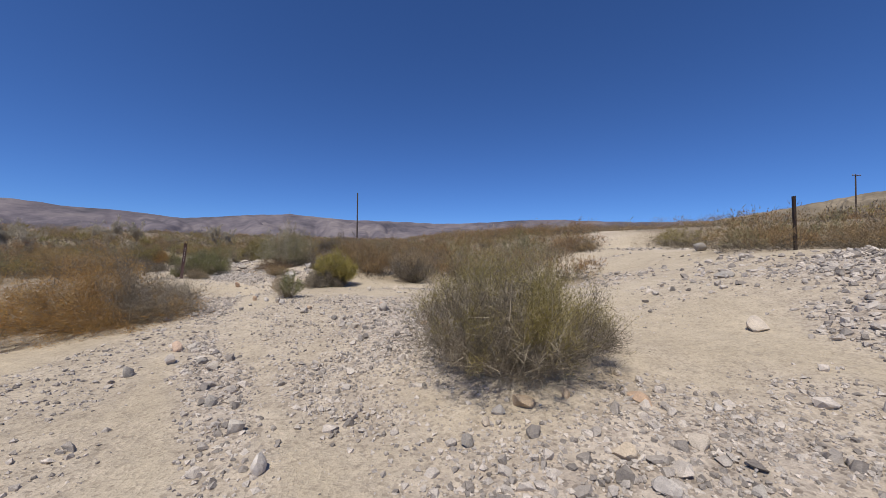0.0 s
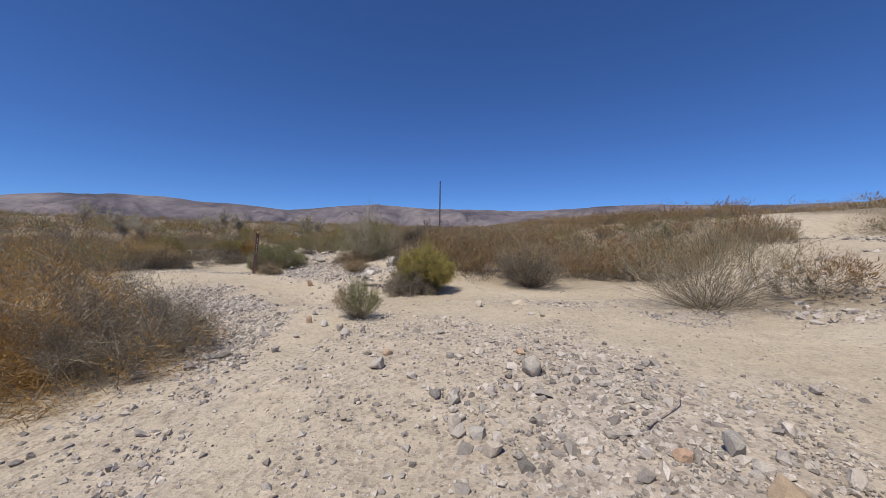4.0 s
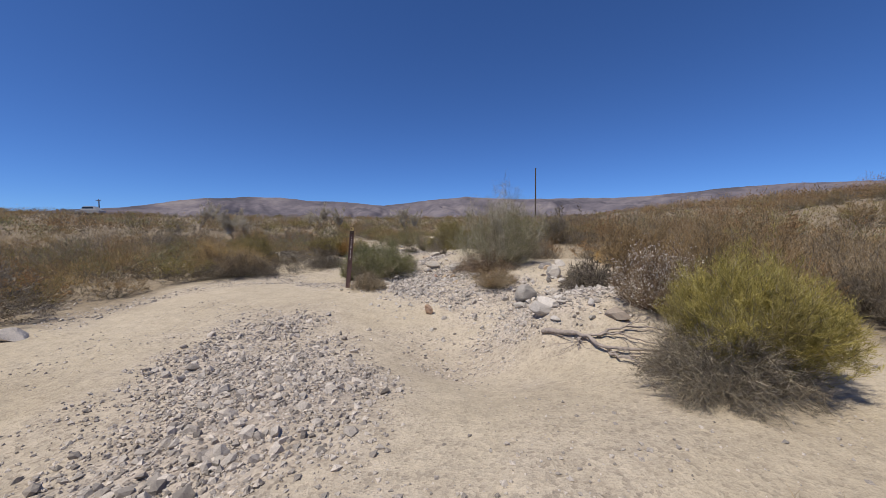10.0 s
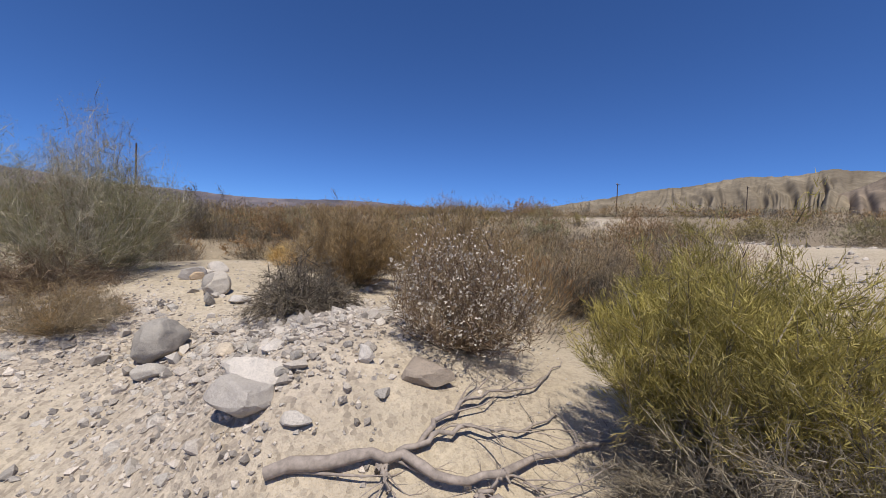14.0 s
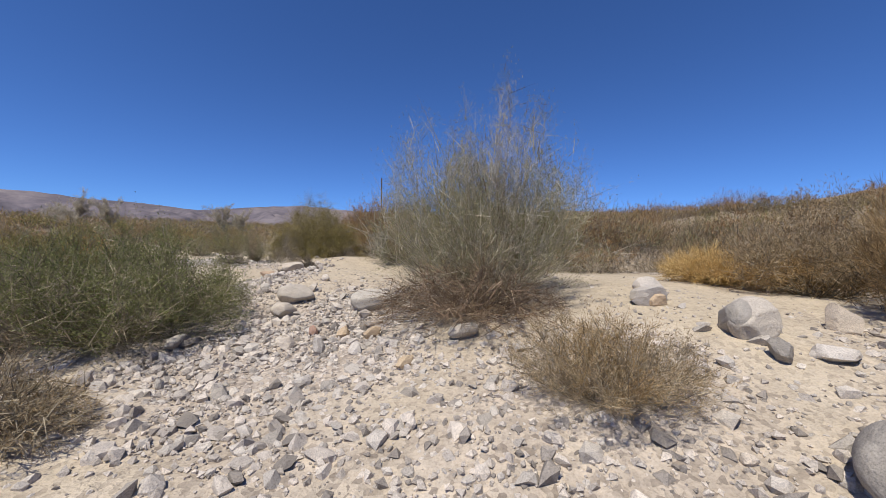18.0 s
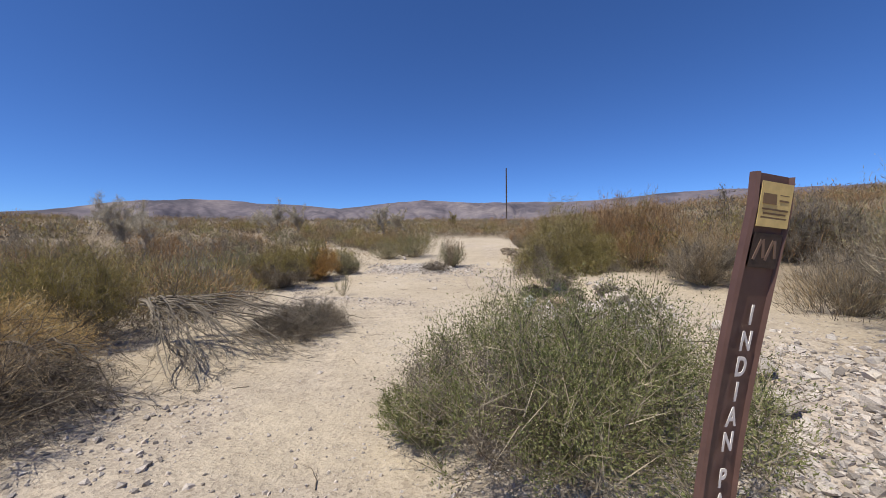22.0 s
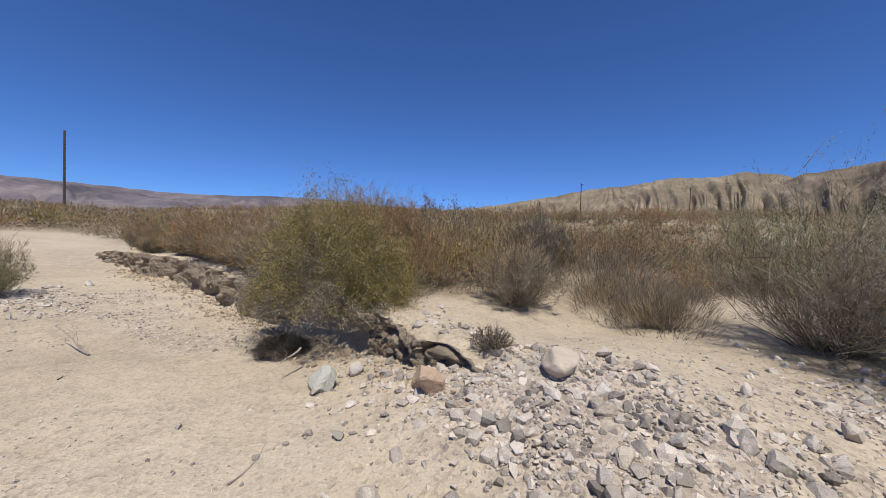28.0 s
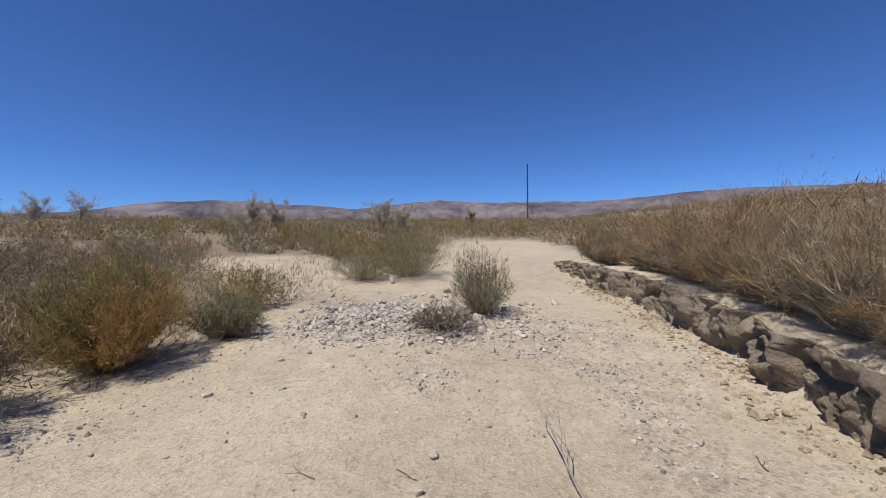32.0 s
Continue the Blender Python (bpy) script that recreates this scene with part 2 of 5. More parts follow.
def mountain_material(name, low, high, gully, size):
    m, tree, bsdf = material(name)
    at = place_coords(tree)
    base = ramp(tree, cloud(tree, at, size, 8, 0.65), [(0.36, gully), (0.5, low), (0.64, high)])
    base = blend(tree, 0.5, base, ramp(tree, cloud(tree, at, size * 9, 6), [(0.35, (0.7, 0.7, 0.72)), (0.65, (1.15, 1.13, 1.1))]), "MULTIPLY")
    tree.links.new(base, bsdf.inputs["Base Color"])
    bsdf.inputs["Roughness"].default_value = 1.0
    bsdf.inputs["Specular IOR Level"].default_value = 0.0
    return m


SAND = ground_material()
GRANITE = stone_material("grey_granite", (0.30, 0.28, 0.255), (0.46, 0.43, 0.39), (0.50, 0.44, 0.37))
PALE_STONE = stone_material("pale_stone", (0.42, 0.39, 0.36), (0.58, 0.54, 0.50), (0.56, 0.47, 0.36))
TAN_STONE = stone_material("tan_stone", (0.36, 0.27, 0.19), (0.50, 0.40, 0.28), (0.46, 0.30, 0.22))
GRAVEL = stone_material("gravel", (0.21, 0.19, 0.172), (0.46, 0.42, 0.38), (0.62, 0.56, 0.50), island=True)
DIRT = stone_material("dried_mud", (0.28, 0.22, 0.16), (0.40, 0.325, 0.24), (0.46, 0.38, 0.285), island=True)
TWIG = plant_material("grey_twigs", [(0.150, 0.122, 0.088), (0.300, 0.255, 0.185), (0.480, 0.418, 0.312)], 0.85, 0)
TWIG_DARK = plant_material("dark_twigs", [(0.080, 0.062, 0.048), (0.145, 0.118, 0.092), (0.246, 0.207, 0.159)], 0.85, 0)
TWIG_RED = plant_material("reddish_twigs", [(0.145, 0.096, 0.063), (0.246, 0.170, 0.115), (0.362, 0.281, 0.198)], 0.85, 0)
BARK = plain_material("weathered_bark", (0.31, 0.262, 0.228), 0.9, 0, 0.9, 30)
OLIVE = plant_material("olive_leaves", [(0.20, 0.165, 0.058), (0.335, 0.28, 0.10), (0.47, 0.395, 0.165)])
YELLOW = plant_material("yellow_green_leaves", [(0.30, 0.255, 0.07), (0.47, 0.40, 0.12), (0.62, 0.53, 0.21)])
GREEN = plant_material("green_leaves", [(0.125, 0.145, 0.052), (0.225, 0.245, 0.095), (0.36, 0.355, 0.18)])
SAGE = plant_material("sage_leaves", [(0.217, 0.217, 0.109), (0.348, 0.341, 0.181), (0.464, 0.420, 0.261)])
ORANGE = plant_material("orange_dry_twigs", [(0.36, 0.205, 0.065), (0.54, 0.315, 0.105), (0.68, 0.46, 0.20)])
BROWN = plant_material("brown_dry_stalks", [(0.24, 0.165, 0.085), (0.40, 0.28, 0.145), (0.53, 0.39, 0.22)])
RUST = plant_material("rust_dry_stalks", [(0.24, 0.138, 0.066), (0.405, 0.245, 0.118), (0.55, 0.375, 0.205)])
TAN = plant_material("tan_dry_stalks", [(0.29, 0.22, 0.13), (0.43, 0.33, 0.205), (0.56, 0.455, 0.315)])
GREY = plant_material("grey_dry_stalks", [(0.167, 0.141, 0.115), (0.290, 0.251, 0.198), (0.420, 0.369, 0.287)])
STRAW = plant_material("yellow_straw", [(0.522, 0.348, 0.131), (0.725, 0.507, 0.217), (0.800, 0.638, 0.334)])
PALE_SAGE = plant_material("pale_feathery_twigs", [(0.40, 0.36, 0.28), (0.55, 0.50, 0.40), (0.70, 0.64, 0.53)])
TANGLE = plant_material("weathered_grey_limbs", [(0.130, 0.110, 0.090), (0.230, 0.199, 0.161), (0.360, 0.321, 0.260)], 0.85, 0)
# Dead twigs at a shrub's foot, coloured dark to carry its inner shade too.
SKIRT_SHADE = plant_material("dead_twig_skirt_shade", [(0.110, 0.090, 0.069), (0.200, 0.168, 0.128), (0.330, 0.286, 0.216)], 0.85, 0.1)
PETAL = plant_material("pale_dry_flowers", [(0.55, 0.48, 0.41), (0.7, 0.64, 0.57), (0.78, 0.73, 0.66)])
POLE_WOOD = plain_material("dark_pole_wood", (0.075, 0.055, 0.045), 0.9, 0, 0.6, 12)
# Mauve brown rock; the bluish tint of distance haze is mixed into the colour.
FAR_ROCK = mountain_material("far_rock_haze_tint", (0.152, 0.136, 0.156), (0.228, 0.202, 0.208), (0.092, 0.088, 0.105), 0.003)
HILL_ROCK = mountain_material("badland_rock", (0.21, 0.178, 0.135), (0.29, 0.245, 0.185), (0.165, 0.138, 0.106), 0.03)
DARK_HILL = mountain_material("dark_hill_rock", (0.19, 0.155, 0.125), (0.27, 0.22, 0.175), (0.09, 0.075, 0.062), 0.03)


def bank_material():
    m, tree, bsdf = material("bank_mud")
    at = place_coords(tree)
    base = ramp(tree, cloud(tree, at, 4.0, 6, 0.7), [(0.3, (0.232, 0.185, 0.133)), (0.5, (0.327, 0.267, 0.198)), (0.7, (0.413, 0.344, 0.258))])
    base = blend(tree, 0.6, base, ramp(tree, cloud(tree, at, 60.0, 4, 0.7), [(0.3, (0.516, 0.516, 0.516)), (0.7, (1.2, 1.18, 1.15))]), "MULTIPLY")
    tree.links.new(base, bsdf.inputs["Base Color"])
    bsdf.inputs["Roughness"].default_value = 0.95
    bump(tree, bsdf, cloud(tree, at, 22.0, 7, 0.7), 1.0, 0.05)
    return m


BANK_MUD = bank_material()


# ---- builders ----
def mesh_of(name, verts, faces, mat, smooth_shade=False):
    """A mesh from arrays of corners and of faces with one number of corners each (or a list of such arrays)."""
    me = bpy.data.meshes.new(name)
    groups = [np.asarray(f, np.int32) for f in (faces if isinstance(faces, list) else [faces]) if len(f)]
    verts = np.asarray(verts, np.float32)
    counts = np.concatenate([np.full(len(g), g.shape[1], np.int32) for g in groups])
    corners = np.concatenate([g.ravel() for g in groups])
    me.vertices.add(len(verts))
    me.vertices.foreach_set("co", verts.ravel())
    me.loops.add(len(corners))
    me.loops.foreach_set("vertex_index", corners)
    me.polygons.add(len(counts))
    me.polygons.foreach_set("loop_start", np.concatenate([[0], np.cumsum(counts)[:-1]]).astype(np.int32))
    me.polygons.foreach_set("loop_total", counts)
    me.polygons.foreach_set("use_smooth", np.full(len(counts), smooth_shade))
    me.materials.append(mat)
    me.update(calc_edges=True)
    me.validate()
    return me


def tubes(paths, radii, sides=3):
    """Tapered tubes along paths (n, k, 3) with radii (n, k)."""
    paths, radii = np.asarray(paths, float), np.asarray(radii, float)
    n, k, _ = paths.shape
    along = np.gradient(paths, axis=1)
    along /= np.linalg.norm(along, axis=2, keepdims=True) + 1e-9
    helper = np.where(np.abs(along[..., 2:3]) < 0.8, np.array([0, 0, 1.0]), np.array([1.0, 0, 0]))
    u = np.cross(along, helper)
    u /= np.linalg.norm(u, axis=2, keepdims=True) + 1e-9
    v = np.cross(along, u)
    turn = 2 * np.pi * np.arange(sides) / sides
    ring = u[:, :, None] * np.cos(turn)[:, None] + v[:, :, None] * np.sin(turn)[:, None]
    verts = (paths[:, :, None] + ring * radii[:, :, None, None]).reshape(-1, 3)
    i, j, s = np.meshgrid(np.arange(n), np.arange(k - 1), np.arange(sides), indexing="ij")
    a = (i * k + j) * sides + s
    b = (i * k + j) * sides + (s + 1) % sides
    return verts, np.stack([a, b, b + sides, a + sides], -1).reshape(-1, 4)


def blades(roots, ways, length, width, rng):
    """Slim pointed leaves and twigs, one sliver each."""
    n = len(roots)
    ways = ways / (np.linalg.norm(ways, axis=1, keepdims=True) + 1e-9)
    across = np.cross(ways, rng.normal(size=(n, 3)))
    across /= np.linalg.norm(across, axis=1, keepdims=True) + 1e-9
    size = (length * rng.uniform(0.55, 1.25, n))[:, None]
    half = across * width * rng.uniform(0.7, 1.3, n)[:, None] / 2
    verts = np.stack([roots - half, roots + half, roots + ways * size], 1).reshape(-1, 3)
    return verts, 3 * np.arange(n)[:, None] + np.arange(3)


def part(name, me, parent, label=""):
    ob = new(name, me)
    ob.parent = parent
    if label:
        ob["label"] = label
    return ob


def thing(name, x, y, z, label, category, group="", turn=0.0, kind=""):
    ob = new(name)
    ob.empty_display_size = 0.1
    ob.matrix_world = pose(x, y, z, 0, 0, turn)
    return tagged(ob, label, category, group, kind)


def shrub_meshes(seed, wide, tall, stems=120, forks=6, leaf=3000, leaf_size=(0.07, 0.005), upright=0.5, droop=0.0, thick=0.004, lumps=0.3, open_foot=0.35, bare=0.35, petals=0, sprawl=0.12):
    """Stems, foliage and petals of one shrub round the origin; wide is its whole width."""
    rng = np.random.default_rng(seed)
    r, upright = wide / 2, upright * 0.7
    turn, reach = rng.uniform(0, 2 * np.pi, stems), np.sqrt(rng.uniform(0, 1, stems))
    lump = 1 + lumps * grain(np.cos(turn) * 1.7 + seed, np.sin(turn) * 1.7 + reach * 1.5, seed % 17) + lumps * 0.3 * rng.normal(size=stems)
    top = tall * (upright + (1 - upright) * np.sqrt(np.clip(1 - reach**2, 0, 1))) * np.clip(lump, 0.5, 1.24) * rng.uniform(0.72, 1.0, stems)
    tip = np.stack([r * reach * np.cos(turn), r * reach * np.sin(turn), top], 1)
    foot = np.stack([tip[:, 0] * sprawl, tip[:, 1] * sprawl, np.zeros(stems)], 1) + rng.normal(size=(stems, 3)) * [wide * 0.03, wide * 0.03, 0]
    k = 5
    s = np.linspace(0, 1, k)[None, :, None]
    bulge = np.stack([tip[:, 0], tip[:, 1], 0.2 * tip[:, 2]], 1)[:, None] * (s * (1 - s)) * open_foot * 2
    paths = foot[:, None] * (1 - s) + tip[:, None] * s + bulge
    paths[:, :, 2] -= droop * tall * (s[:, :, 0] ** 3) * reach[:, None]
    paths += rng.normal(size=paths.shape) * wide * 0.022 * np.sin(np.pi * s * 0.9)
    radii = thick * 0.8 * (1 - 0.8 * np.linspace(0, 1, k))[None] * rng.uniform(0.6, 1.4, stems)[:, None]
    v1, f1 = tubes(paths, radii)
    n = stems * forks
    who, where = rng.integers(0, stems, n), rng.uniform(0.05, 1.0, n) ** 0.85
    spot = where * (k - 1)
    lo = np.minimum(spot.astype(int), k - 2)
    root = paths[who, lo] * (1 - (spot - lo))[:, None] + paths[who, lo + 1] * (spot - lo)[:, None]
    main = paths[who, lo + 1] - paths[who, lo]
    main /= np.linalg.norm(main, axis=1, keepdims=True) + 1e-9
    loose = 0.9 - 0.6 * upright
    way = main + rng.normal(size=(n, 3)) * loose + [0, 0, 0.2 - droop]
    way /= np.linalg.norm(way, axis=1, keepdims=True)
    size = wide * rng.uniform(0.05, 0.17, n)
    v2, f2 = blades(root, way, size, thick * 1.5, rng)
    v1[:, 2] = np.maximum(v1[:, 2], -0.02)
    v2[:, 2] = np.maximum(v2[:, 2], 0.0)
    wood = (np.concatenate([v1, v2]), [f1, f2 + len(v1)])
    pick, spot = rng.integers(0, n, leaf), rng.uniform(0.0, 1.0, leaf)
    roots = root[pick] + way[pick] * (size[pick] * spot)[:, None] + rng.normal(size=(leaf, 3)) * 0.012 * wide
    keep = (roots[:, 2] > bare * tall * rng.uniform(0, 1.3, leaf)) & (roots[:, 2] > 0.01)
    roots, pick = roots[keep], pick[keep]
    ways = way[pick] + rng.normal(size=(len(pick), 3)) * loose * 0.8 + [0, 0, 0.25]
    green = blades(roots, ways, leaf_size[0] * (1 - 0.35 * (upright < 0.34)), leaf_size[1] * 1.35, rng)
    green[0][:, 2] = np.maximum(green[0][:, 2], 0.004)
    flowers = None
    if petals:
        pick = rng.integers(0, n, petals)
        flowers = blades(root[pick] + way[pick] * size[pick][:, None], rng.normal(size=(petals, 3)) + [0, 0, 0.5], 0.02, 0.013, rng)
    return wood, green, flowers


def shrub(x, y, label, seed, wide, tall, wood_mat, leaf_mat, category="shrub", name="desert_shrub", group="", second=None, petal_mat=None, **shape):
    """One shrub of its own: an Empty at its foot with stems and foliage; second mixes in a share of another foliage."""
    ob = thing(name, x, y, float(land(x, y)) - 0.01, label, category, group)
    wood, green, flowers = shrub_meshes(seed, wide, tall, **shape)
    part("twig_frame", mesh_of("twig_frame", *wood, wood_mat), ob)
    v, f = green
    if second is None:
        part("foliage", mesh_of("foliage", v, f, leaf_mat), ob)
    else:
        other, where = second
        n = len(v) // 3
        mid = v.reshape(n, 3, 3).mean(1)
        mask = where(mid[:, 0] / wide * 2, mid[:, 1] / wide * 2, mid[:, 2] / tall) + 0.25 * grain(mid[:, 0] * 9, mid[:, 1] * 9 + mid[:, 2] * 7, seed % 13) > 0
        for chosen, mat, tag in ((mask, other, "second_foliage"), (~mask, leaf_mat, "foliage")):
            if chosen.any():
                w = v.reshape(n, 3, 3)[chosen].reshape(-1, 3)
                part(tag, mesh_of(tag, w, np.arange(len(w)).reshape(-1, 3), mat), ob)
    if flowers is not None:
        part("blossom", mesh_of("blossom", *flowers, petal_mat), ob)
    return ob


def branching(seed, start, way, length, radius, depth=3, forks=3, bend=0.35, flat=0.0, lift=0.0, fan=0.55):
    """Tapered crooked branches: paths and radii, forking again and again."""
    rng = np.random.default_rng(seed)
    paths, radii = [], []

    def grow(p, w, size, thick, left):
        k = 7
        line, d = [np.array(p, float)], np.array(w, float)
        for _ in range(k - 1):
            d = d + rng.normal(size=3) * bend * 0.35 * np.array([1, 1, 1 - flat]) + [0, 0, lift * 0.1]
            d /= np.linalg.norm(d)
            line.append(line[-1] + d * size / (k - 1))
        line = np.array(line)
        paths.append(line)
        radii.append(thick * np.linspace(1, 0.35 if left else 0.15, k))
        if left:
            for _ in range(forks + int(rng.integers(0, 2))):
                at = int(rng.integers(2, k))
                off = rng.normal(size=3) * np.array([1, 1, 1 - flat])
                nd = (line[at] - line[at - 1]) / np.linalg.norm(line[at] - line[at - 1]) + off * fan + [0, 0, lift * 0.2]
                grow(line[at], nd / np.linalg.norm(nd), size * rng.uniform(0.4, 0.7), thick * (1 - 0.6 * at / k) * 0.6, left - 1)

    grow(np.array(start, float), np.array(way, float) / np.linalg.norm(way), length, radius, depth)
    return np.array(paths), np.array(radii)


def rock_mesh(name, seed, mat, detail=3, cuts=5, rough=0.12, squash=0.7):
    """A worn, faceted stone about one across, standing on z = 0."""
    rng = np.random.default_rng(seed)
    bm = bmesh.new()
    bmesh.ops.create_icosphere(bm, subdivisions=detail, radius=0.5)
    planes = [(Vector(rng.normal(size=3)).normalized(), rng.uniform(0.2, 0.34) if cuts > 10 else rng.uniform(0.28, 0.42)) for _ in range(cuts)]
    for v in bm.verts:
        p = v.co.copy()
        for nrm, d in planes:
            over = p.dot(nrm) - d
            if over > 0:
                p -= nrm * over * 0.96
        wob = noise.noise(p * 2.2 + Vector((seed, 0, 0))) * rough * (0.5 if cuts > 10 else 1) + noise.noise(p * 6 + Vector((0, seed, 0))) * rough * 0.35
        p += v.co.normalized() * wob
        p.z *= squash
        v.co = p
    low = min(v.co.z for v in bm.verts)
    for v in bm.verts:
        v.co.z -= low
    me = bpy.data.meshes.new(name)
    bm.to_mesh(me)
    bm.free()
    me.materials.append(mat)
    me.polygons.foreach_set("use_smooth", [cuts <= 10] * len(me.polygons))
    return me


# ---- ground, mountains, hills ----
GRAVEL_BARS = [  # x, y, reach along, reach across, turn in degrees, how stony
    (-1.9, 3.4, 2.4, 0.4, 118, 0.9), (-3.6, 6.9, 1.6, 0.45, 115, 0.8), (-0.1, 5.2, 2.5, 1.5, 105, 0.95),
    (1.3, 1.9, 1.9, 0.9, 10, 0.95), (-0.9, 3.2, 1.6, 0.6, 120, 0.7), (-3.0, 1.6, 1.5, 1.0, 60, 0.55), (6.3, 4.2, 2.4, 1.4, 40, 1.0), (4.6, 3.2, 1.4, 0.6, 60, 1.0), (2.0, 4.6, 1.0, 0.6, 60, 0.8), (-6.2, 9.9, 3.0, 1.35, 125, 1.0), (-4.3, 7.9, 1.7, 0.7, 118, 0.9), (-1.2, 7.4, 1.6, 0.8, 150, 0.5), (0.4, 9.6, 1.6, 0.6, 10, 0.45),
    (-3.3, 13.1, 1.7, 1.3, 60, 1.0), (-6.6, 15.5, 1.9, 1.2, 95, 1.0), (-5.0, 14.4, 1.2, 0.9, 0, 0.8), (-7.7, 17.9, 1.2, 0.7, 100, 0.9),
    (-11.7, 24.9, 2.0, 1.0, 20, 1.0), (-16.2, 17.3, 1.2, 1.0, 0, 1.0), (-7.4, 16.9, 1.0, 0.6, 120, 0.7),
]


def stony(x, y):
    """How stony the ground is, 0 to 1: gravel bars along the wash."""
    x, y = np.asarray(x, float), np.asarray(y, float)
    most = np.zeros_like(x + y)
    for cx, cy, a, b, turn, much in GRAVEL_BARS:
        c, s = math.cos(radians(turn)), math.sin(radians(turn))
        u, v = ((x - cx) * c + (y - cy) * s) / a, (-(x - cx) * s + (y - cy) * c) / b
        most = np.maximum(most, much * (1 - smooth(0.3, 1.4, np.hypot(u, v) + 0.25 * layers(x * 1.3, y * 1.3, 3, 21))))
    return np.maximum(most, 0.4 * smooth(0.1, 0.8, layers(x * 0.6, y * 0.6, 3, 31)))


SAND_LANES = [([(0.2, -4), (-0.8, 2), (-2.3, 6), (-3.6, 9.3), (-5.6, 12.2), (-8.6, 13.6), (-9.9, 16), (-9.9, 20), (-9.9, 24), (-10.2, 28), (-10.9, 33), (-12.5, 40)], 2.1),
              ([(-0.8, 4.6), (1.0, 7.0), (0.2, 9.2), (-1.4, 9.8)], 1.7), ([(2.6, 0), (3.2, 3.5), (5.2, 7.0)], 1.3), ([(5.2, 7.0), (8.5, 12), (11, 18), (16, 28)], 0.5), ([(-1.2, 10.2), (1.6, 10.6), (5, 11.8), (9, 14.5)], 0.5),
              ([(-7.0, 10.5), (-9.0, 11.2)], 1.6), ([(-11.5, 26.5), (-14.5, 28), (-19, 30)], 0.9)]
KEEP_CLEAR = [(-12.2, 21.3, 1.3), (-4.2, 13.4, 2.3), (-6.6, 15.2, 1.6), (-7.4, 18.0, 1.5), (-3.6, 16.6, 1.2), (-12.4, 24.4, 1.0), (-16.0, 17.3, 1.2), (6.3, 4.4, 2.2)]


def lane_distance(x, y):
    best = np.full(np.shape(x), 1e9)
    for line, half in SAND_LANES:
        for (ax, ay), (bx, by) in zip(line, line[1:]):
            s = np.clip(((x - ax) * (bx - ax) + (y - ay) * (by - ay)) / ((bx - ax) ** 2 + (by - ay) ** 2), 0, 1)
            best = np.minimum(best, np.hypot(x - ax - s * (bx - ax), y - ay - s * (by - ay)) - half)
    for cx, cy, r in KEEP_CLEAR:
        best = np.minimum(best, np.hypot(x - cx, y - cy) - r)
    return best


def spaced(lo, hi, step, reach, grow):
    """Even steps from lo to hi, then steps that grow out to reach."""
    inner = np.arange(lo, hi + step, step)
    out, d, at = [], step, 0.0
    while at < reach:
        d *= grow
        at += d
        out.append(at)
    return np.concatenate([(lo - np.array(out))[::-1], inner, hi + np.array(out)])


gx, gy = spaced(-13.5, 3.5, 0.09, 2600, 1.16), spaced(0.5, 27.0, 0.09, 2600, 1.16)
GX, GY = np.meshgrid(gx, gy)
GZ = land(GX, GY)
GZ = GZ + 0.012 * layers(GX * 5, GY * 5, 2, 40) * stony(GX, GY)
nx, ny = len(gx), len(gy)
ii, jj = np.meshgrid(np.arange(nx - 1), np.arange(ny - 1))
quads = np.stack([jj * nx + ii, jj * nx + ii + 1, (jj + 1) * nx + ii + 1, (jj + 1) * nx + ii], -1).reshape(-1, 4)
ground_mesh = mesh_of("ground", np.stack([GX, GY, GZ], -1).reshape(-1, 3), quads, SAND, True)
mark = ground_mesh.attributes.new("stony", "FLOAT", "POINT")
mark.data.foreach_set("value", stony(GX, GY).ravel().astype(np.float32))
mark = ground_mesh.attributes.new("litter", "FLOAT", "POINT")
fade = smooth(0.2, 2.6, lane_distance(GX, GY) + 0.7 * layers(GX * 0.7, GY * 0.7, 3, 91))
mark.data.foreach_set("value", (0.85 * fade).ravel().astype(np.float32))
tagged(new("ground", ground_mesh), "pale sandy desert wash with bars of gravel", "ground", kind="structure")


def skyline(name, label, mat, distance, depth, profile, rugged, seed, gully):
    """A range whose crest follows (bearing left of +y, height in degrees)."""
    around, rows = 800, 44
    bearing = np.linspace(profile[0][0], profile[-1][0], around)
    known = np.array(profile)
    crest = np.interp(-bearing, -known[:, 0], known[:, 1])
    top = (distance + depth * 0.4) * np.tan(np.radians(crest))
    verts = []
    for k in range(rows):
        s = k / (rows - 1)
        r = distance + depth * (s - 0.5) * 2
        up = min(1.0, s / 0.7)
        wander = bearing * gully + 0.8 * grain(bearing * gully * 0.7, np.full(around, s * 3.0), seed + 3)
        ridge = np.abs(grain(wander, np.full(around, s * 0.9), seed)) + 0.5 * np.abs(grain(wander * 2.3, np.full(around, s * 2.0), seed + 5)) + 0.25 * np.abs(grain(wander * 5.1, np.full(around, s * 4.0), seed + 9))
        cut = rugged * (0.9 - ridge) * (math.sin(math.pi * up ** 0.8) ** 0.8 if up < 1 else 0)
        fall = 1.0 if s <= 0.7 else 1 - (s - 0.7) / 0.3 * 0.4
        foot = float(distance) * 0.018
        z = foot + (top - foot) * np.clip(up ** 0.85 - cut, 0, 1.02) * fall + 0.012 * top * layers(bearing * gully * 4, np.full(around, s * 9.0), 3, seed + 1)
        verts.append(np.stack([-6 - np.sin(np.radians(bearing)) * r, 12 + np.cos(np.radians(bearing)) * r, z], 1))
    i, j = np.meshgrid(np.arange(around - 1), np.arange(rows - 1))
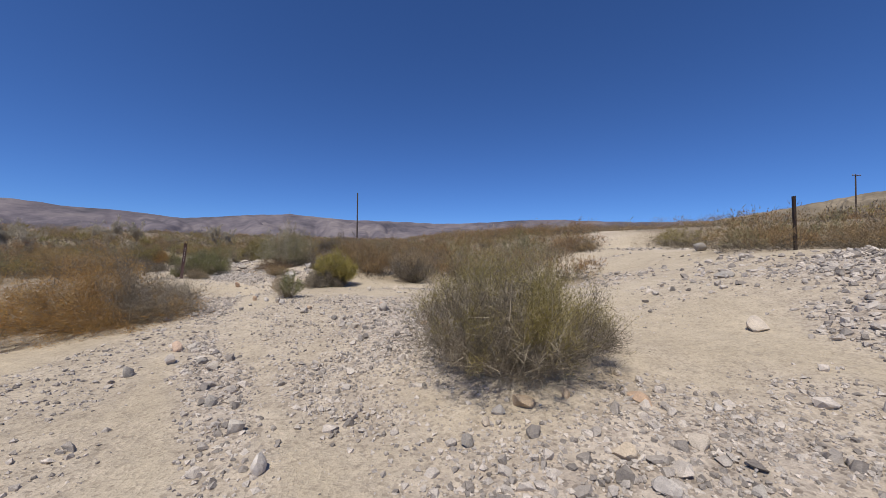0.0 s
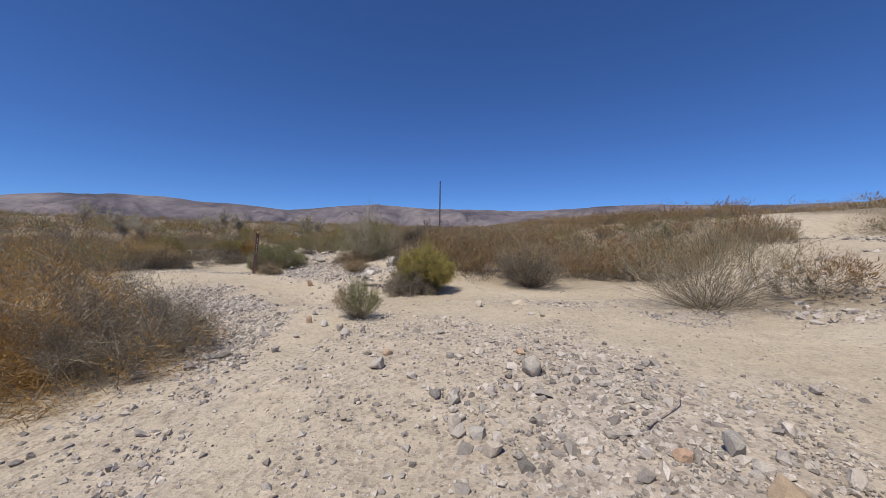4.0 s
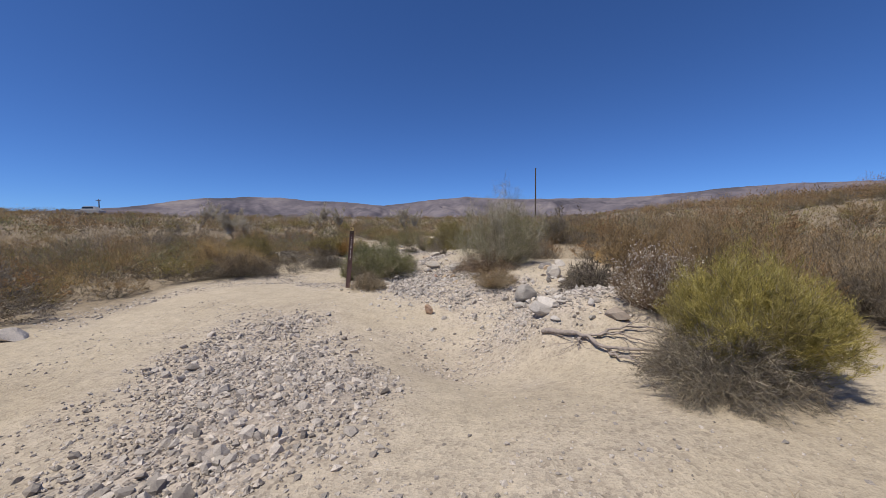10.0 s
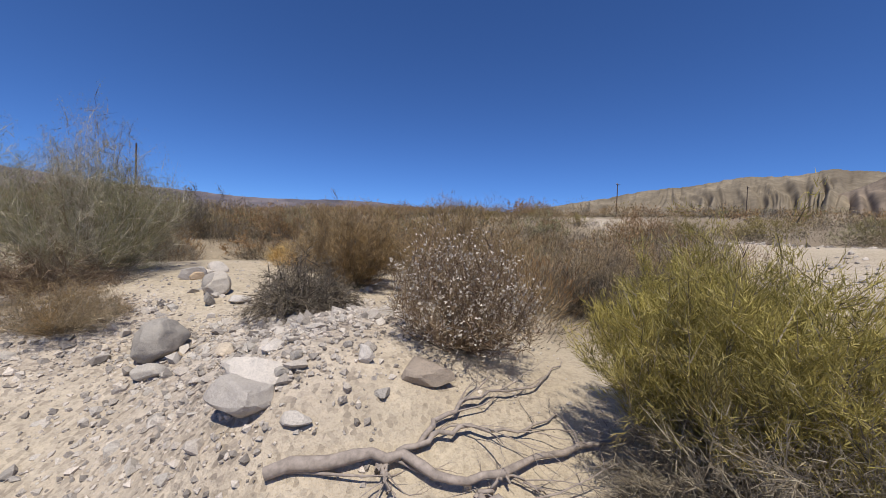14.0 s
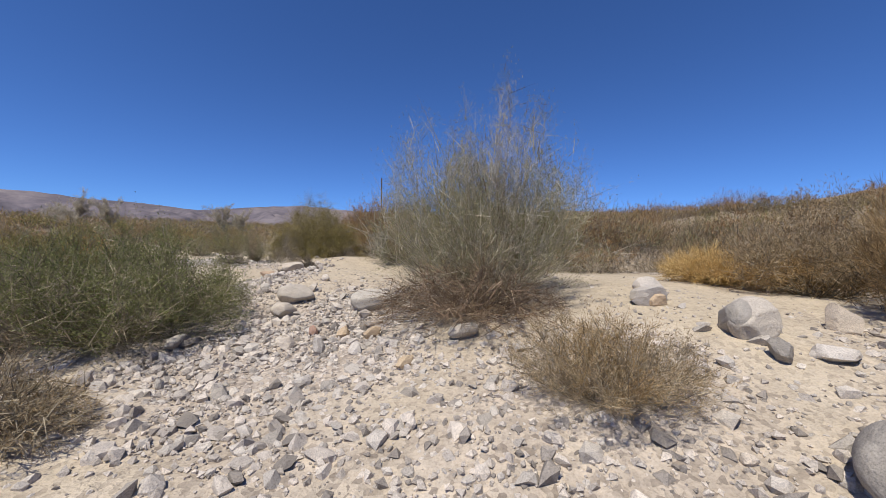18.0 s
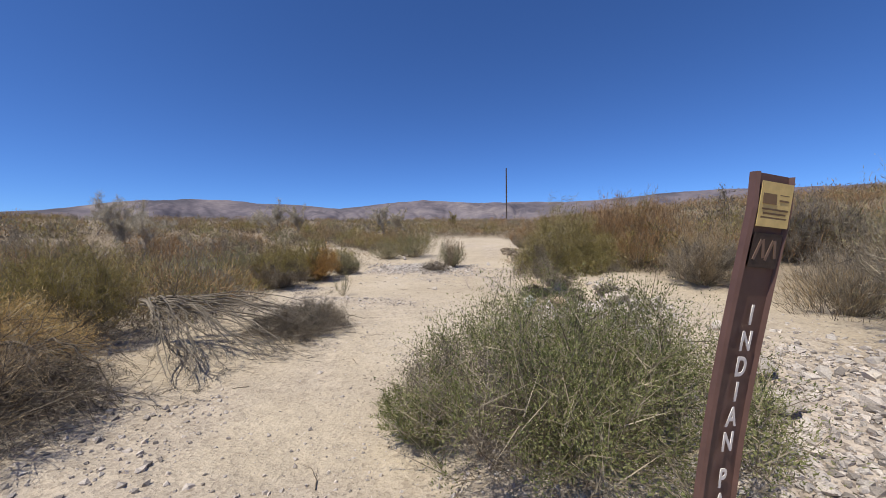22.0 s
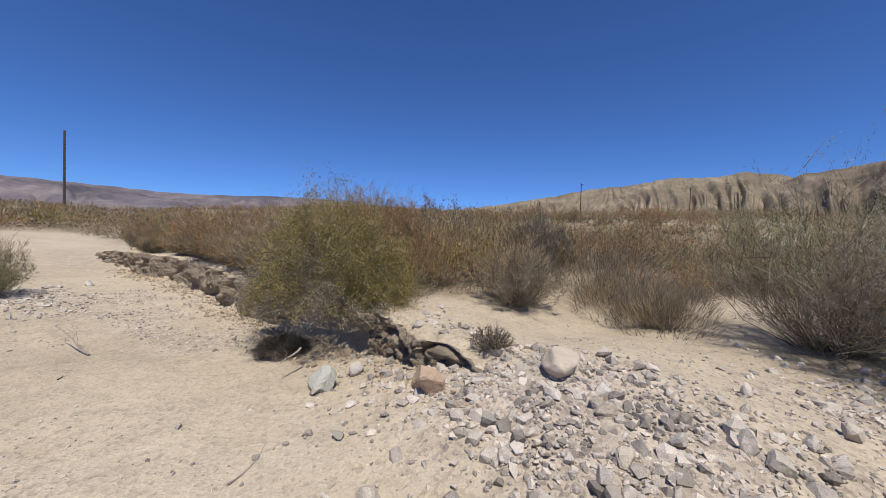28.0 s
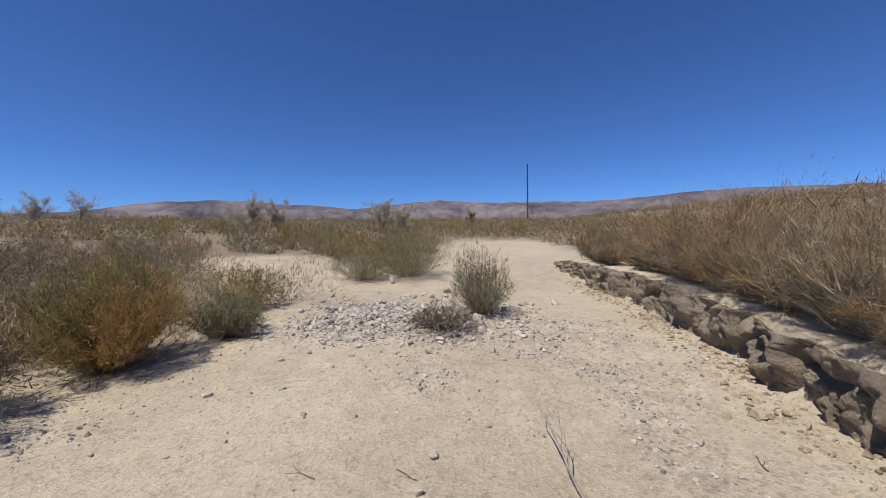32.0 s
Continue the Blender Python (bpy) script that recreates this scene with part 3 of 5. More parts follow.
    f = np.stack([j * around + i, j * around + i + 1, (j + 1) * around + i + 1, (j + 1) * around + i], -1).reshape(-1, 4)
    return tagged(new(name, mesh_of(name, np.concatenate(verts), f, mat, True)), label, "mountain", kind="structure")


skyline("backdrop_mountains", "far bare mountain range, mauve haze tint put into its brown rock colour", FAR_ROCK, 2500, 700,
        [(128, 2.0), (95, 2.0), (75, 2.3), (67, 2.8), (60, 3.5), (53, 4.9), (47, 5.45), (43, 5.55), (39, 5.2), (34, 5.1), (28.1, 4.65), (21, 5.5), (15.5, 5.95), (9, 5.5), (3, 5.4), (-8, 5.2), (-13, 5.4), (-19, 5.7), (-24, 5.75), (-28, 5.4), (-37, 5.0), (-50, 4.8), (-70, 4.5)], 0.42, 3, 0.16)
skyline("backdrop_badland_hill", "pale eroded badland hill with gullies", HILL_ROCK, 320, 110,
        [(-40, 4.5), (-50, 5.9), (-57.5, 7.1), (-63, 8.1), (-69, 8.7), (-74.5, 9.4), (-77, 9.1), (-81.5, 9.5), (-84.6, 8.8), (-87, 7.7), (-95, 6.3)], 0.24, 11, 0.42)
skyline("backdrop_dark_hill", "dark brown rocky hill beyond the brush", DARK_HILL, 250, 80,
        [(-80, 6.0), (-86, 8.9), (-92.5, 9.6), (-100, 10.9), (-108, 11.6), (-118, 12.1), (-130, 10.0), (-150, 5.0)], 0.45, 19, 0.25)


# ---- shrubs beside the wash, one by one ----
patchy = lambda much: (lambda x, y, z: grain(x * 1.6 + 3, y * 1.6 + z * 1.3, 8) + much)
high_up = lambda level: (lambda x, y, z: z - level)

# The second foliage paints dead twigs and shade into the lower inside.
shrub(0.76, 3.42, "rounded olive green broom shrub, grey twiggy foot with painted inner shade", 1, 2.05, 1.14, TWIG, OLIVE, stems=320, forks=18, leaf=150000, leaf_size=(0.05, 0.0024), upright=0.3, thick=0.0035, lumps=0.22, open_foot=0.5, bare=0.02, second=(SKIRT_SHADE, lambda x, y, z: 0.62 - z * 1.1 + 0.5 * grain(x * 4, y * 4 + z * 4, 5)))
shrub(-4.95, 6.30, "dead grey shrub tangled with orange dry stalks", 2, 2.80, 1.28, TWIG, GREY, stems=420, forks=12, leaf=130000, leaf_size=(0.055, 0.0036), upright=0.2, droop=0.25, thick=0.003, lumps=0.2, open_foot=0.6, bare=0.0, second=(ORANGE, lambda x, y, z: 0.1 - 0.9 * y - 0.3 * z + 0.6 * grain(x * 1.6 + 3, y * 1.6 + z * 1.3, 8)), name="dead_shrub")
shrub(-5.56, 3.42, "olive and rust coloured shrub at the sand's edge", 3, 1.74, 1.13, TWIG, OLIVE, stems=180, forks=10, leaf=17255, leaf_size=(0.068, 0.0037), upright=0.35, bare=0.1, second=(ORANGE, lambda x, y, z: 0.35 - z))
shrub(-2.68, 8.22, "small wispy green shrub on open sand", 4, 0.64, 0.57, TWIG, GREEN, stems=170, forks=8, leaf=12000, leaf_size=(0.048, 0.0019), upright=0.55, thick=0.0022, lumps=0.25, open_foot=0.5, bare=0.3, second=(TAN, lambda x, y, z: -x - 0.4))
shrub(2.53, 9.40, "grey brown twiggy shrub on sand", 5, 2.98, 1.35, TWIG, SAGE, stems=190, forks=10, leaf=17255, leaf_size=(0.053, 0.0037), upright=0.4, bare=0.15, second=(GREY, lambda x, y, z: 0.5 - z))
shrub(-2.10, 10.72, "yellow green fluffy shrub growing out of dead twigs", 6, 1.20, 1.04, TWIG, YELLOW, stems=240, forks=12, leaf=110000, leaf_size=(0.05, 0.0025), upright=0.5, thick=0.003, lumps=0.2, bare=0.12, second=(OLIVE, lambda x, y, z: grain(x * 2, y * 2 + z, 3) - 0.45))
shrub(-2.35, 10.50, "dead grey twiggy skirt below a yellow green shrub", 7, 1.15, 0.60, TWIG, GREY, stems=320, forks=16, leaf=38000, leaf_size=(0.072, 0.0022), upright=0.3, droop=0.35, thick=0.003, bare=0.0, name="dead_shrub", category="dead shrub")
shrub(0.15, 11.75, "purplish grey dry shrub beside sand", 8, 1.55, 1.05, TWIG_DARK, GREY, stems=170, forks=10, leaf=34000, leaf_size=(0.068, 0.003), upright=0.45, bare=0.05, second=(TAN, lambda x, y, z: z - 0.6))
shrub(-2.45, 12.15, "dry shrub with pale papery flowers above reddish stems", 9, 1.05, 0.78, TWIG_RED, TAN, stems=320, forks=18, leaf=9000, leaf_size=(0.048, 0.0025), upright=0.35, thick=0.0034, bare=0.15, petals=5200, petal_mat=PETAL, open_foot=0.45)
shrub(-5.05, 16.18, "tall feathery shrub with grey branches and thin olive foliage", 10, 2.25, 1.66, PALE_SAGE, SAGE, stems=190, forks=24, leaf=95000, leaf_size=(0.04, 0.0024), upright=0.25, thick=0.003, lumps=0.35, open_foot=0.5, bare=0.1, second=(PALE_SAGE, patchy(-0.15)))
shrub(-4.95, 16.23, "tall feathery shrub with a wispy pale top", 11, 1.50, 1.82, TWIG_RED, SAGE, stems=90, forks=30, leaf=50000, leaf_size=(0.04, 0.0024), upright=0.25, thick=0.0028, lumps=0.4, bare=0.3)
shrub(-4.85, 14.40, "low tan dry shrub in front of rocks", 12, 0.90, 0.40, TWIG, TAN, stems=210, forks=10, leaf=24000, leaf_size=(0.048, 0.0019), upright=0.35, thick=0.0022, bare=0.0, second=(BROWN, patchy(0.0)), name="dry_shrub")
shrub(-3.08, 13.70, "blackened dead twig clump hanging over the rocks", 13, 1.10, 0.56, TWIG_DARK, GREY, stems=320, forks=6, leaf=16000, leaf_size=(0.064, 0.0025), upright=0.25, droop=0.45, thick=0.006, bare=0.0, name="dead_shrub", category="dead shrub")
shrub(-2.31, 14.55, "brown upright dry brush on the mound", 14, 1.20, 0.95, TWIG, BROWN, stems=200, forks=8, leaf=36000, leaf_size=(0.09, 0.003), upright=0.7, thick=0.003, bare=0.1)
shrub(-1.31, 13.75, "brown and grey dry brush on the mound", 15, 1.70, 1.00, TWIG, BROWN, stems=220, forks=10, leaf=36000, leaf_size=(0.075, 0.003), upright=0.55, second=(GREY, lambda x, y, z: 0.35 - z), bare=0.05)
shrub(0.02, 12.78, "purplish dry shrub among brown brush", 16, 1.50, 0.90, TWIG_DARK, GREY, stems=180, forks=10, leaf=30000, leaf_size=(0.068, 0.003), upright=0.5, bare=0.05, second=(TAN, lambda x, y, z: z - 0.65))
shrub(-2.31, 16.43, "yellow dry grass on the mound", 17, 1.26, 0.30, TWIG, STRAW, stems=160, forks=6, leaf=22185, leaf_size=(0.12, 0.003), upright=0.5, bare=0.0, thick=0.0015, name="dry_grass", category="grass")
shrub(-8.20, 16.00, "dense green leafy shrub behind the trail marker", 18, 2.00, 0.92, TWIG, GREEN, stems=320, forks=18, leaf=120000, leaf_size=(0.026, 0.0048), upright=0.35, thick=0.0035, lumps=0.2, open_foot=0.55, bare=0.05, second=(GREY, lambda x, y, z: 0.3 - z - 0.15 * x + 0.25 * grain(x * 3, y * 3 + z * 3, 5)))
shrub(-9.10, 16.00, "low pale green grassy shrub", 19, 0.60, 0.42, TWIG, GREEN, stems=120, forks=8, leaf=14000, leaf_size=(0.06, 0.003), upright=0.4, bare=0.0, thick=0.002, second=(SAGE, patchy(0.0)))
shrub(-7.60, 14.37, "dead pale twigs below the trail marker", 20, 0.85, 0.39, TWIG, TAN, stems=220, forks=14, leaf=12000, leaf_size=(0.05, 0.0028), upright=0.3, droop=0.3, thick=0.0035, bare=0.0, name="dead_shrub", category="dead shrub")
shrub(-13.35, 16.70, "olive shrub over grey dead branches", 21, 1.50, 1.12, TWIG, OLIVE, stems=240, forks=12, leaf=70000, leaf_size=(0.056, 0.003), upright=0.4, bare=0.08, second=(GREY, lambda x, y, z: 0.35 - z))
shrub(-13.00, 15.45, "ochre brown dry shrub", 22, 2.20, 0.85, TWIG, BROWN, stems=320, forks=12, leaf=70000, leaf_size=(0.075, 0.003), upright=0.35, bare=0.05, second=(STRAW, patchy(-0.05)))
shrub(-12.15, 15.10, "grey dead shrub at the edge of the sand", 23, 2.10, 0.66, TWIG_DARK, GREY, stems=420, forks=16, leaf=70000, leaf_size=(0.072, 0.0024), upright=0.3, droop=0.25, thick=0.0032, bare=0.0, second=(TAN, lambda x, y, z: z - 0.5), name="dead_shrub", category="dead shrub")
shrub(-11.27, 17.88, "dark dead twig bush lying on sand", 24, 1.32, 0.35, TWIG_DARK, GREY, stems=280, forks=14, leaf=40000, leaf_size=(0.06, 0.0022), upright=0.4, droop=0.25, thick=0.0028, bare=0.0, name="dead_shrub", category="dead shrub")
shrub(-14.07, 22.80, "orange green shrub with a dark foot", 25, 1.29, 1.10, TWIG_DARK, OLIVE, stems=210, forks=12, leaf=45000, leaf_size=(0.07, 0.004), upright=0.45, bare=0.05, second=(ORANGE, lambda x, y, z: x * 0.5 - z * 0.4 + 0.1))
shrub(-14.10, 21.29, "olive topped shrub with a purplish grey skirt", 26, 1.44, 1.01, TWIG_DARK, GREY, stems=230, forks=12, leaf=45000, leaf_size=(0.07, 0.0035), upright=0.3, bare=0.0, second=(OLIVE, lambda x, y, z: z - 0.5))
shrub(-13.69, 23.86, "sage green shrub beside the gravel", 27, 0.85, 0.60, TWIG_DARK, SAGE, stems=170, forks=10, leaf=17255, leaf_size=(0.053, 0.0037), upright=0.45, bare=0.05, second=(GREY, lambda x, y, z: 0.4 - z))
shrub(-7.72, 20.80, "dense olive shrub overhanging the cut bank", 28, 1.95, 1.30, TWIG, OLIVE, stems=340, forks=24, leaf=150000, leaf_size=(0.03, 0.0062), upright=0.25, droop=0.45, thick=0.0025, lumps=0.35, open_foot=0.6, bare=0.0, second=(GREY, lambda x, y, z: 0.22 - z + 0.35 * grain(x * 2.5, y * 2.5 + z * 2.5, 5)))
shrub(-6.40, 22.10, "rust coloured tall dry grass on the bank", 29, 2.00, 1.30, TWIG, RUST, stems=170, forks=10, leaf=36000, leaf_size=(0.098, 0.003), upright=0.7, bare=0.1)
shrub(-4.11, 20.63, "purplish grey dry shrub on the bank", 30, 1.19, 0.92, TWIG_DARK, GREY, stems=190, forks=10, leaf=34000, leaf_size=(0.075, 0.003), upright=0.6, bare=0.05)
shrub(-5.09, 18.44, "upright grey dry tuft on the bank", 31, 0.89, 0.61, TWIG, GREY, stems=220, forks=6, leaf=5437, leaf_size=(0.08, 0.0019), upright=0.75, thick=0.0022, bare=0.1, name="dry_shrub")
shrub(-7.42, 18.85, "dark dead root clump on the bank", 32, 0.42, 0.20, TWIG_DARK, GREY, stems=120, forks=8, leaf=435, leaf_size=(0.05, 0.003), upright=0.4, droop=0.3, thick=0.004, bare=0.0, name="dead_shrub", category="dead shrub")
shrub(-4.90, 17.10, "tall twiggy grey brown shrub", 33, 2.20, 1.50, TWIG, GREY, stems=200, forks=14, leaf=30000, leaf_size=(0.053, 0.003), upright=0.5, thick=0.004, bare=0.1, second=(SAGE, lambda x, y, z: z - 0.55))
shrub(-6.00, 19.63, "dry twiggy shrub on the bank", 34, 1.05, 0.75, TWIG, GREY, stems=170, forks=10, leaf=16000, leaf_size=(0.08, 0.003), upright=0.55, bare=0.05, second=(TAN, patchy(0.0)))
shrub(-12.15, 20.73, "small sparse grey green plant on open sand", 35, 0.42, 0.51, TWIG, SAGE, stems=26, forks=14, leaf=1015, leaf_size=(0.03, 0.003), upright=0.6, thick=0.0025, bare=0.2, open_foot=0.5, name="desert_plant", category="plant")
shrub(-10.75, 25.30, "grey green twiggy shrub at the bend of the sand", 36, 0.95, 0.98, TWIG, SAGE, stems=190, forks=10, leaf=16022, leaf_size=(0.045, 0.003), upright=0.5, bare=0.1, second=(TAN, patchy(-0.1)))
shrub(-13.14, 28.86, "green broom shrub beyond the gravel", 37, 2.56, 1.31, TWIG, OLIVE, stems=190, forks=10, leaf=19720, leaf_size=(0.068, 0.0045), upright=0.4, bare=0.1, second=(GREEN, patchy(0.1)))
shrub(-14.03, 28.15, "sage shrub behind the gravel", 38, 1.60, 0.85, TWIG, SAGE, stems=150, forks=10, leaf=13557, leaf_size=(0.06, 0.0037), upright=0.4, bare=0.1)
shrub(-7.50, 25.51, "reddish dry grass along the bank", 39, 2.60, 1.10, TWIG, RUST, stems=170, forks=10, leaf=20952, leaf_size=(0.098, 0.003), upright=0.55, bare=0.05, second=(GREY, lambda x, y, z: 0.35 - z))
shrub(-7.49, 23.34, "grey brown dry grass along the bank", 40, 1.70, 1.00, TWIG, TAN, stems=170, forks=8, leaf=14790, leaf_size=(0.09, 0.003), upright=0.6, bare=0.0, second=(GREY, lambda x, y, z: 0.45 - z))
shrub(-8.30, 31.50, "bright green shrub above the bank", 41, 1.60, 1.10, TWIG, GREEN, stems=150, forks=10, leaf=14790, leaf_size=(0.068, 0.0053), upright=0.45, bare=0.1)
shrub(-6.00, 23.05, "tall rust brown brush on the bank", 42, 2.20, 1.50, TWIG, RUST, stems=170, forks=10, leaf=20952, leaf_size=(0.098, 0.003), upright=0.7, bare=0.1, second=(OLIVE, patchy(-0.35)))
shrub(-11.09, 24.55, "heap of dark dead twigs on stones", 43, 1.00, 0.36, TWIG_DARK, GREY, stems=160, forks=10, leaf=1305, leaf_size=(0.07, 0.003), upright=0.4, droop=0.3, thick=0.004, bare=0.0, name="dead_shrub", category="dead shrub")
shrub(6.73, 2.74, "pale bare feathery shrub on the stony slope", 44, 1.59, 1.98, TWIG, TAN, stems=120, forks=16, leaf=9860, leaf_size=(0.053, 0.0037), upright=0.6, thick=0.006, lumps=0.4, bare=0.35)
shrub(-2.03, 15.74, "tan dry shrub on the mound", 45, 1.50, 0.85, TWIG, TAN, stems=150, forks=10, leaf=30000, leaf_size=(0.068, 0.0045), upright=0.4, bare=0.1, second=(BROWN, lambda x, y, z: 0.3 - z))


shrub(-8.20, 6.90, "grey brown dead shrub tangled with orange stalks", 46, 2.00, 1.10, TWIG_DARK, GREY, stems=300, forks=12, leaf=42000, leaf_size=(0.08, 0.0028), upright=0.25, droop=0.2, thick=0.003, lumps=0.2, open_foot=0.6, bare=0.0, second=(ORANGE, lambda x, y, z: x * 0.4 + z * 0.5 - 0.55), name="dead_shrub", category="dead shrub")
shrub(-5.25, 15.70, "reddish dead twigs drooping over the rocks", 47, 1.70, 0.60, TWIG_RED, GREY, stems=260, forks=16, leaf=14000, leaf_size=(0.06, 0.0022), upright=0.3, droop=0.4, thick=0.0035, bare=0.0, second=(TAN, patchy(0.0)), name="dead_shrub", category="dead shrub")
shrub(-8.32, 20.72, "dark roots and dead twigs under the overhanging bank", 48, 0.50, 0.20, TWIG_DARK, SKIRT_SHADE, stems=220, forks=14, leaf=16000, leaf_size=(0.06, 0.0026), upright=0.35, droop=0.25, thick=0.004, bare=0.0, name="dead_shrub", category="dead shrub")


# ---- the open scrub ----
KINDS = [  # label, wood, leaf, second leaf, shape
    ("olive green broom shrub in the open scrub", TWIG, OLIVE, SAGE, dict(upright=0.25, leaf_size=(0.065, 0.0105))),
    ("brown dry shrub in the open scrub", TWIG, BROWN, TAN, dict(upright=0.25, leaf_size=(0.065, 0.0105))),
    ("rust brown dry shrub in the open scrub", TWIG, RUST, BROWN, dict(upright=0.25, leaf_size=(0.065, 0.0105))),
    ("purplish grey dead shrub in the open scrub", TWIG_DARK, GREY, TAN, dict(upright=0.25, leaf_size=(0.065, 0.0105))),
    ("sage green shrub in the open scrub", TWIG, SAGE, OLIVE, dict(upright=0.25, leaf_size=(0.065, 0.0105))),
    ("yellow green shrub in the open scrub", TWIG, YELLOW, OLIVE, dict(upright=0.25, leaf_size=(0.065, 0.0105))),
]
TEMPLATES = []
for k, (label, wood_mat, leaf_mat, other, shape) in enumerate(KINDS):
    for v in range(2):
        # Lower blades take a dark colour: dead twigs plus painted shade at the base.
        ob = shrub(-60 - 3 * k, -60 - 3 * v, label, 200 + 2 * k + v, 1.6, 1.0, wood_mat, leaf_mat, group="scrub beside the wash", stems=36, forks=9, leaf=4600, thick=0.005, bare=0.0, lumps=0.3, open_foot=0.6, second=(SKIRT_SHADE, lambda x, y, z: 0.36 - z + 0.15 * x), **shape)
        TEMPLATES.append(ob)

rng = np.random.default_rng(77)
placed = [(o.matrix_world.translation.x, o.matrix_world.translation.y, 0.75) for o in scene.objects if o.parent is None and o.get("category") in ("shrub", "dead shrub", "plant", "grass")]
spots = []
while len(spots) < 210:
    x, y = rng.uniform(-26, 14), rng.uniform(2, 40)
    if not -62 < math.degrees(math.atan2(x + 4, max(0.1, y + 2))) < 62 or lane_distance(np.array(x), np.array(y)) < 1.1 or (lane_distance(np.array(x), np.array(y)) > 9 and rng.uniform() < 0.8):
        continue
    r = rng.uniform(0.55, 1.15)
    if any(math.hypot(x - a, y - b) < 0.6 * (r + c) for a, b, c in placed):
        continue
    placed.append((x, y, r))
    spots.append((x, y, r))
for n, (x, y, r) in enumerate(spots):
    tone = float(grain(x * 0.16, y * 0.16, 12)) + 0.25 * rng.normal()
    right = x > -8.5 - 0.1 * (y - 20) and y > 11
    kind = (1 if tone < -0.15 else 2 if tone < 0.3 else 3 if tone < 0.6 else 0) if right else (0 if tone < -0.35 else 4 if tone < -0.2 else 1 if tone < 0.2 else 2 if tone < 0.32 else 3 if tone < 0.8 else 5)
    ob = TEMPLATES[2 * kind + n % 2]
    tall = r * rng.uniform(0.8, 1.2)
    m = pose(x, y, float(land(x, y)) - 0.03, 0, 0, rng.uniform(0, 360)) @ Matrix.Diagonal((r * 1.3, r * 1.3, tall, 1))
    if n < len(TEMPLATES):
        TEMPLATES[n].matrix_world = pose(x, y, float(land(x, y)) - 0.03, 0, 0, rng.uniform(0, 360)) @ Matrix.Diagonal((r * 1.3, r * 1.3, tall, 1))
    else:
        made = copy_thing(ob, pose(0, 0, 0))
        made.matrix_basis = m


def mounds(name, label, mat, x, y, size, per, blade, rng, rise=0.5):
    """Rounded bushes of fine twigs, all in one mesh."""
    n = len(x)
    r = rng.uniform(0.6, 1.3, n) * size
    d = rng.normal(size=(n, per, 3))
    d[..., 2] = np.abs(d[..., 2]) * 1.1
    d /= np.linalg.norm(d, axis=2, keepdims=True)
    lump = 1 + 0.28 * grain(d[..., 0] * 2.2 + x[:, None] * 7, d[..., 1] * 2.2 + d[..., 2] * 2 + y[:, None] * 5, 3)
    deep = rng.uniform(0.35, 1.0, (n, per)) ** 0.5
    root = d * (r[:, None] * lump * deep)[..., None] * [1, 1, 1.1]
    root += np.stack([x, y, land(x, y) - 0.05], -1)[:, None]
    way = d * [1, 1, 0.8] + rng.normal(size=(n, per, 3)) * 0.45 + [0, 0, rise]
    # Low and inner blades: dead twigs, their dark colour also painting the foot's shade.
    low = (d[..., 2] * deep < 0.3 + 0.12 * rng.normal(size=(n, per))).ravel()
    for chosen, stuff, tag in ((~low, mat, name), (low, SKIRT_SHADE, name + "_skirt")):
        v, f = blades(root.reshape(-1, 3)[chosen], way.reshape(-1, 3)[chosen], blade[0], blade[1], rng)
        tagged(new(tag, mesh_of(tag, v, f, stuff)), label if stuff is mat else "dead grey twigs with painted shade at the foot of the scrub", "scrub", kind="stuff")


def far_scrub(name, label, mats, count, near, far, seed, size, per, blade):
    """Scrub too far off to count; mats come with their share on either bank."""
    for j, (mat, share_left, share_right) in enumerate(mats):
        rng = np.random.default_rng(seed + j)
        bearing = np.radians(rng.uniform(-125, 95, count))
        away = near * (far / near) ** rng.uniform(0, 1, count)
        x, y = -6 - np.sin(bearing) * away, 12 + np.cos(bearing) * away
        share = np.where((x > -8.5 - 0.1 * (y - 20)) & (y > 9), share_right, share_left)
        share = share * np.where(bearing < radians(-45), 0.5, 1.0)
        keep = (lane_distance(x, y) > 0.9) & (rng.uniform(0, 1, count) < share * (1 + 1.3 * grain(x * 0.12, y * 0.12, 60 + j)))
        mounds(name, label, mat, x[keep], y[keep], size, per, blade, rng)


def brush(label, mats, box, count, size, per, blade, seed, rise):
    """A thicket of dry brush."""
    for j, mat in enumerate(mats):
        rng = np.random.default_rng(seed + j)
        x, y = rng.uniform(box[0], box[1], count * 3), rng.uniform(box[2], box[3], count * 3)
        above = (x > bank_edge(y) + 0.6 * size + 0.1) & ((lane_distance(x, y) > 0.6 * size) | (y > 21.6))
        keep = np.where(above | (lane_distance(x, y) > size) & (x < -11))[0][:count]
        mounds("brush", label, mat, x[keep], y[keep], size, per, blade, rng, rise)


SHARES = [(BROWN, 0.28, 0.20), (OLIVE, 0.17, 0.07), (SAGE, 0.12, 0.06), (RUST, 0.12, 0.28), (GREY, 0.17, 0.18), (TAN, 0.16, 0.24)]
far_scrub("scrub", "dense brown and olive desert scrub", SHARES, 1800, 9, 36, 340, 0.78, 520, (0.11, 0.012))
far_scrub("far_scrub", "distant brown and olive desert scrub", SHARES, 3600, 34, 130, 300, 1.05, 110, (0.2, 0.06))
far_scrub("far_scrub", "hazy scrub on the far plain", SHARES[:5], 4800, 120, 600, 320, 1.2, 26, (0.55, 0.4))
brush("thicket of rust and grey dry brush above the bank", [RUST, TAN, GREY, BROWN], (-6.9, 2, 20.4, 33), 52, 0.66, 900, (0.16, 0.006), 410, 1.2)
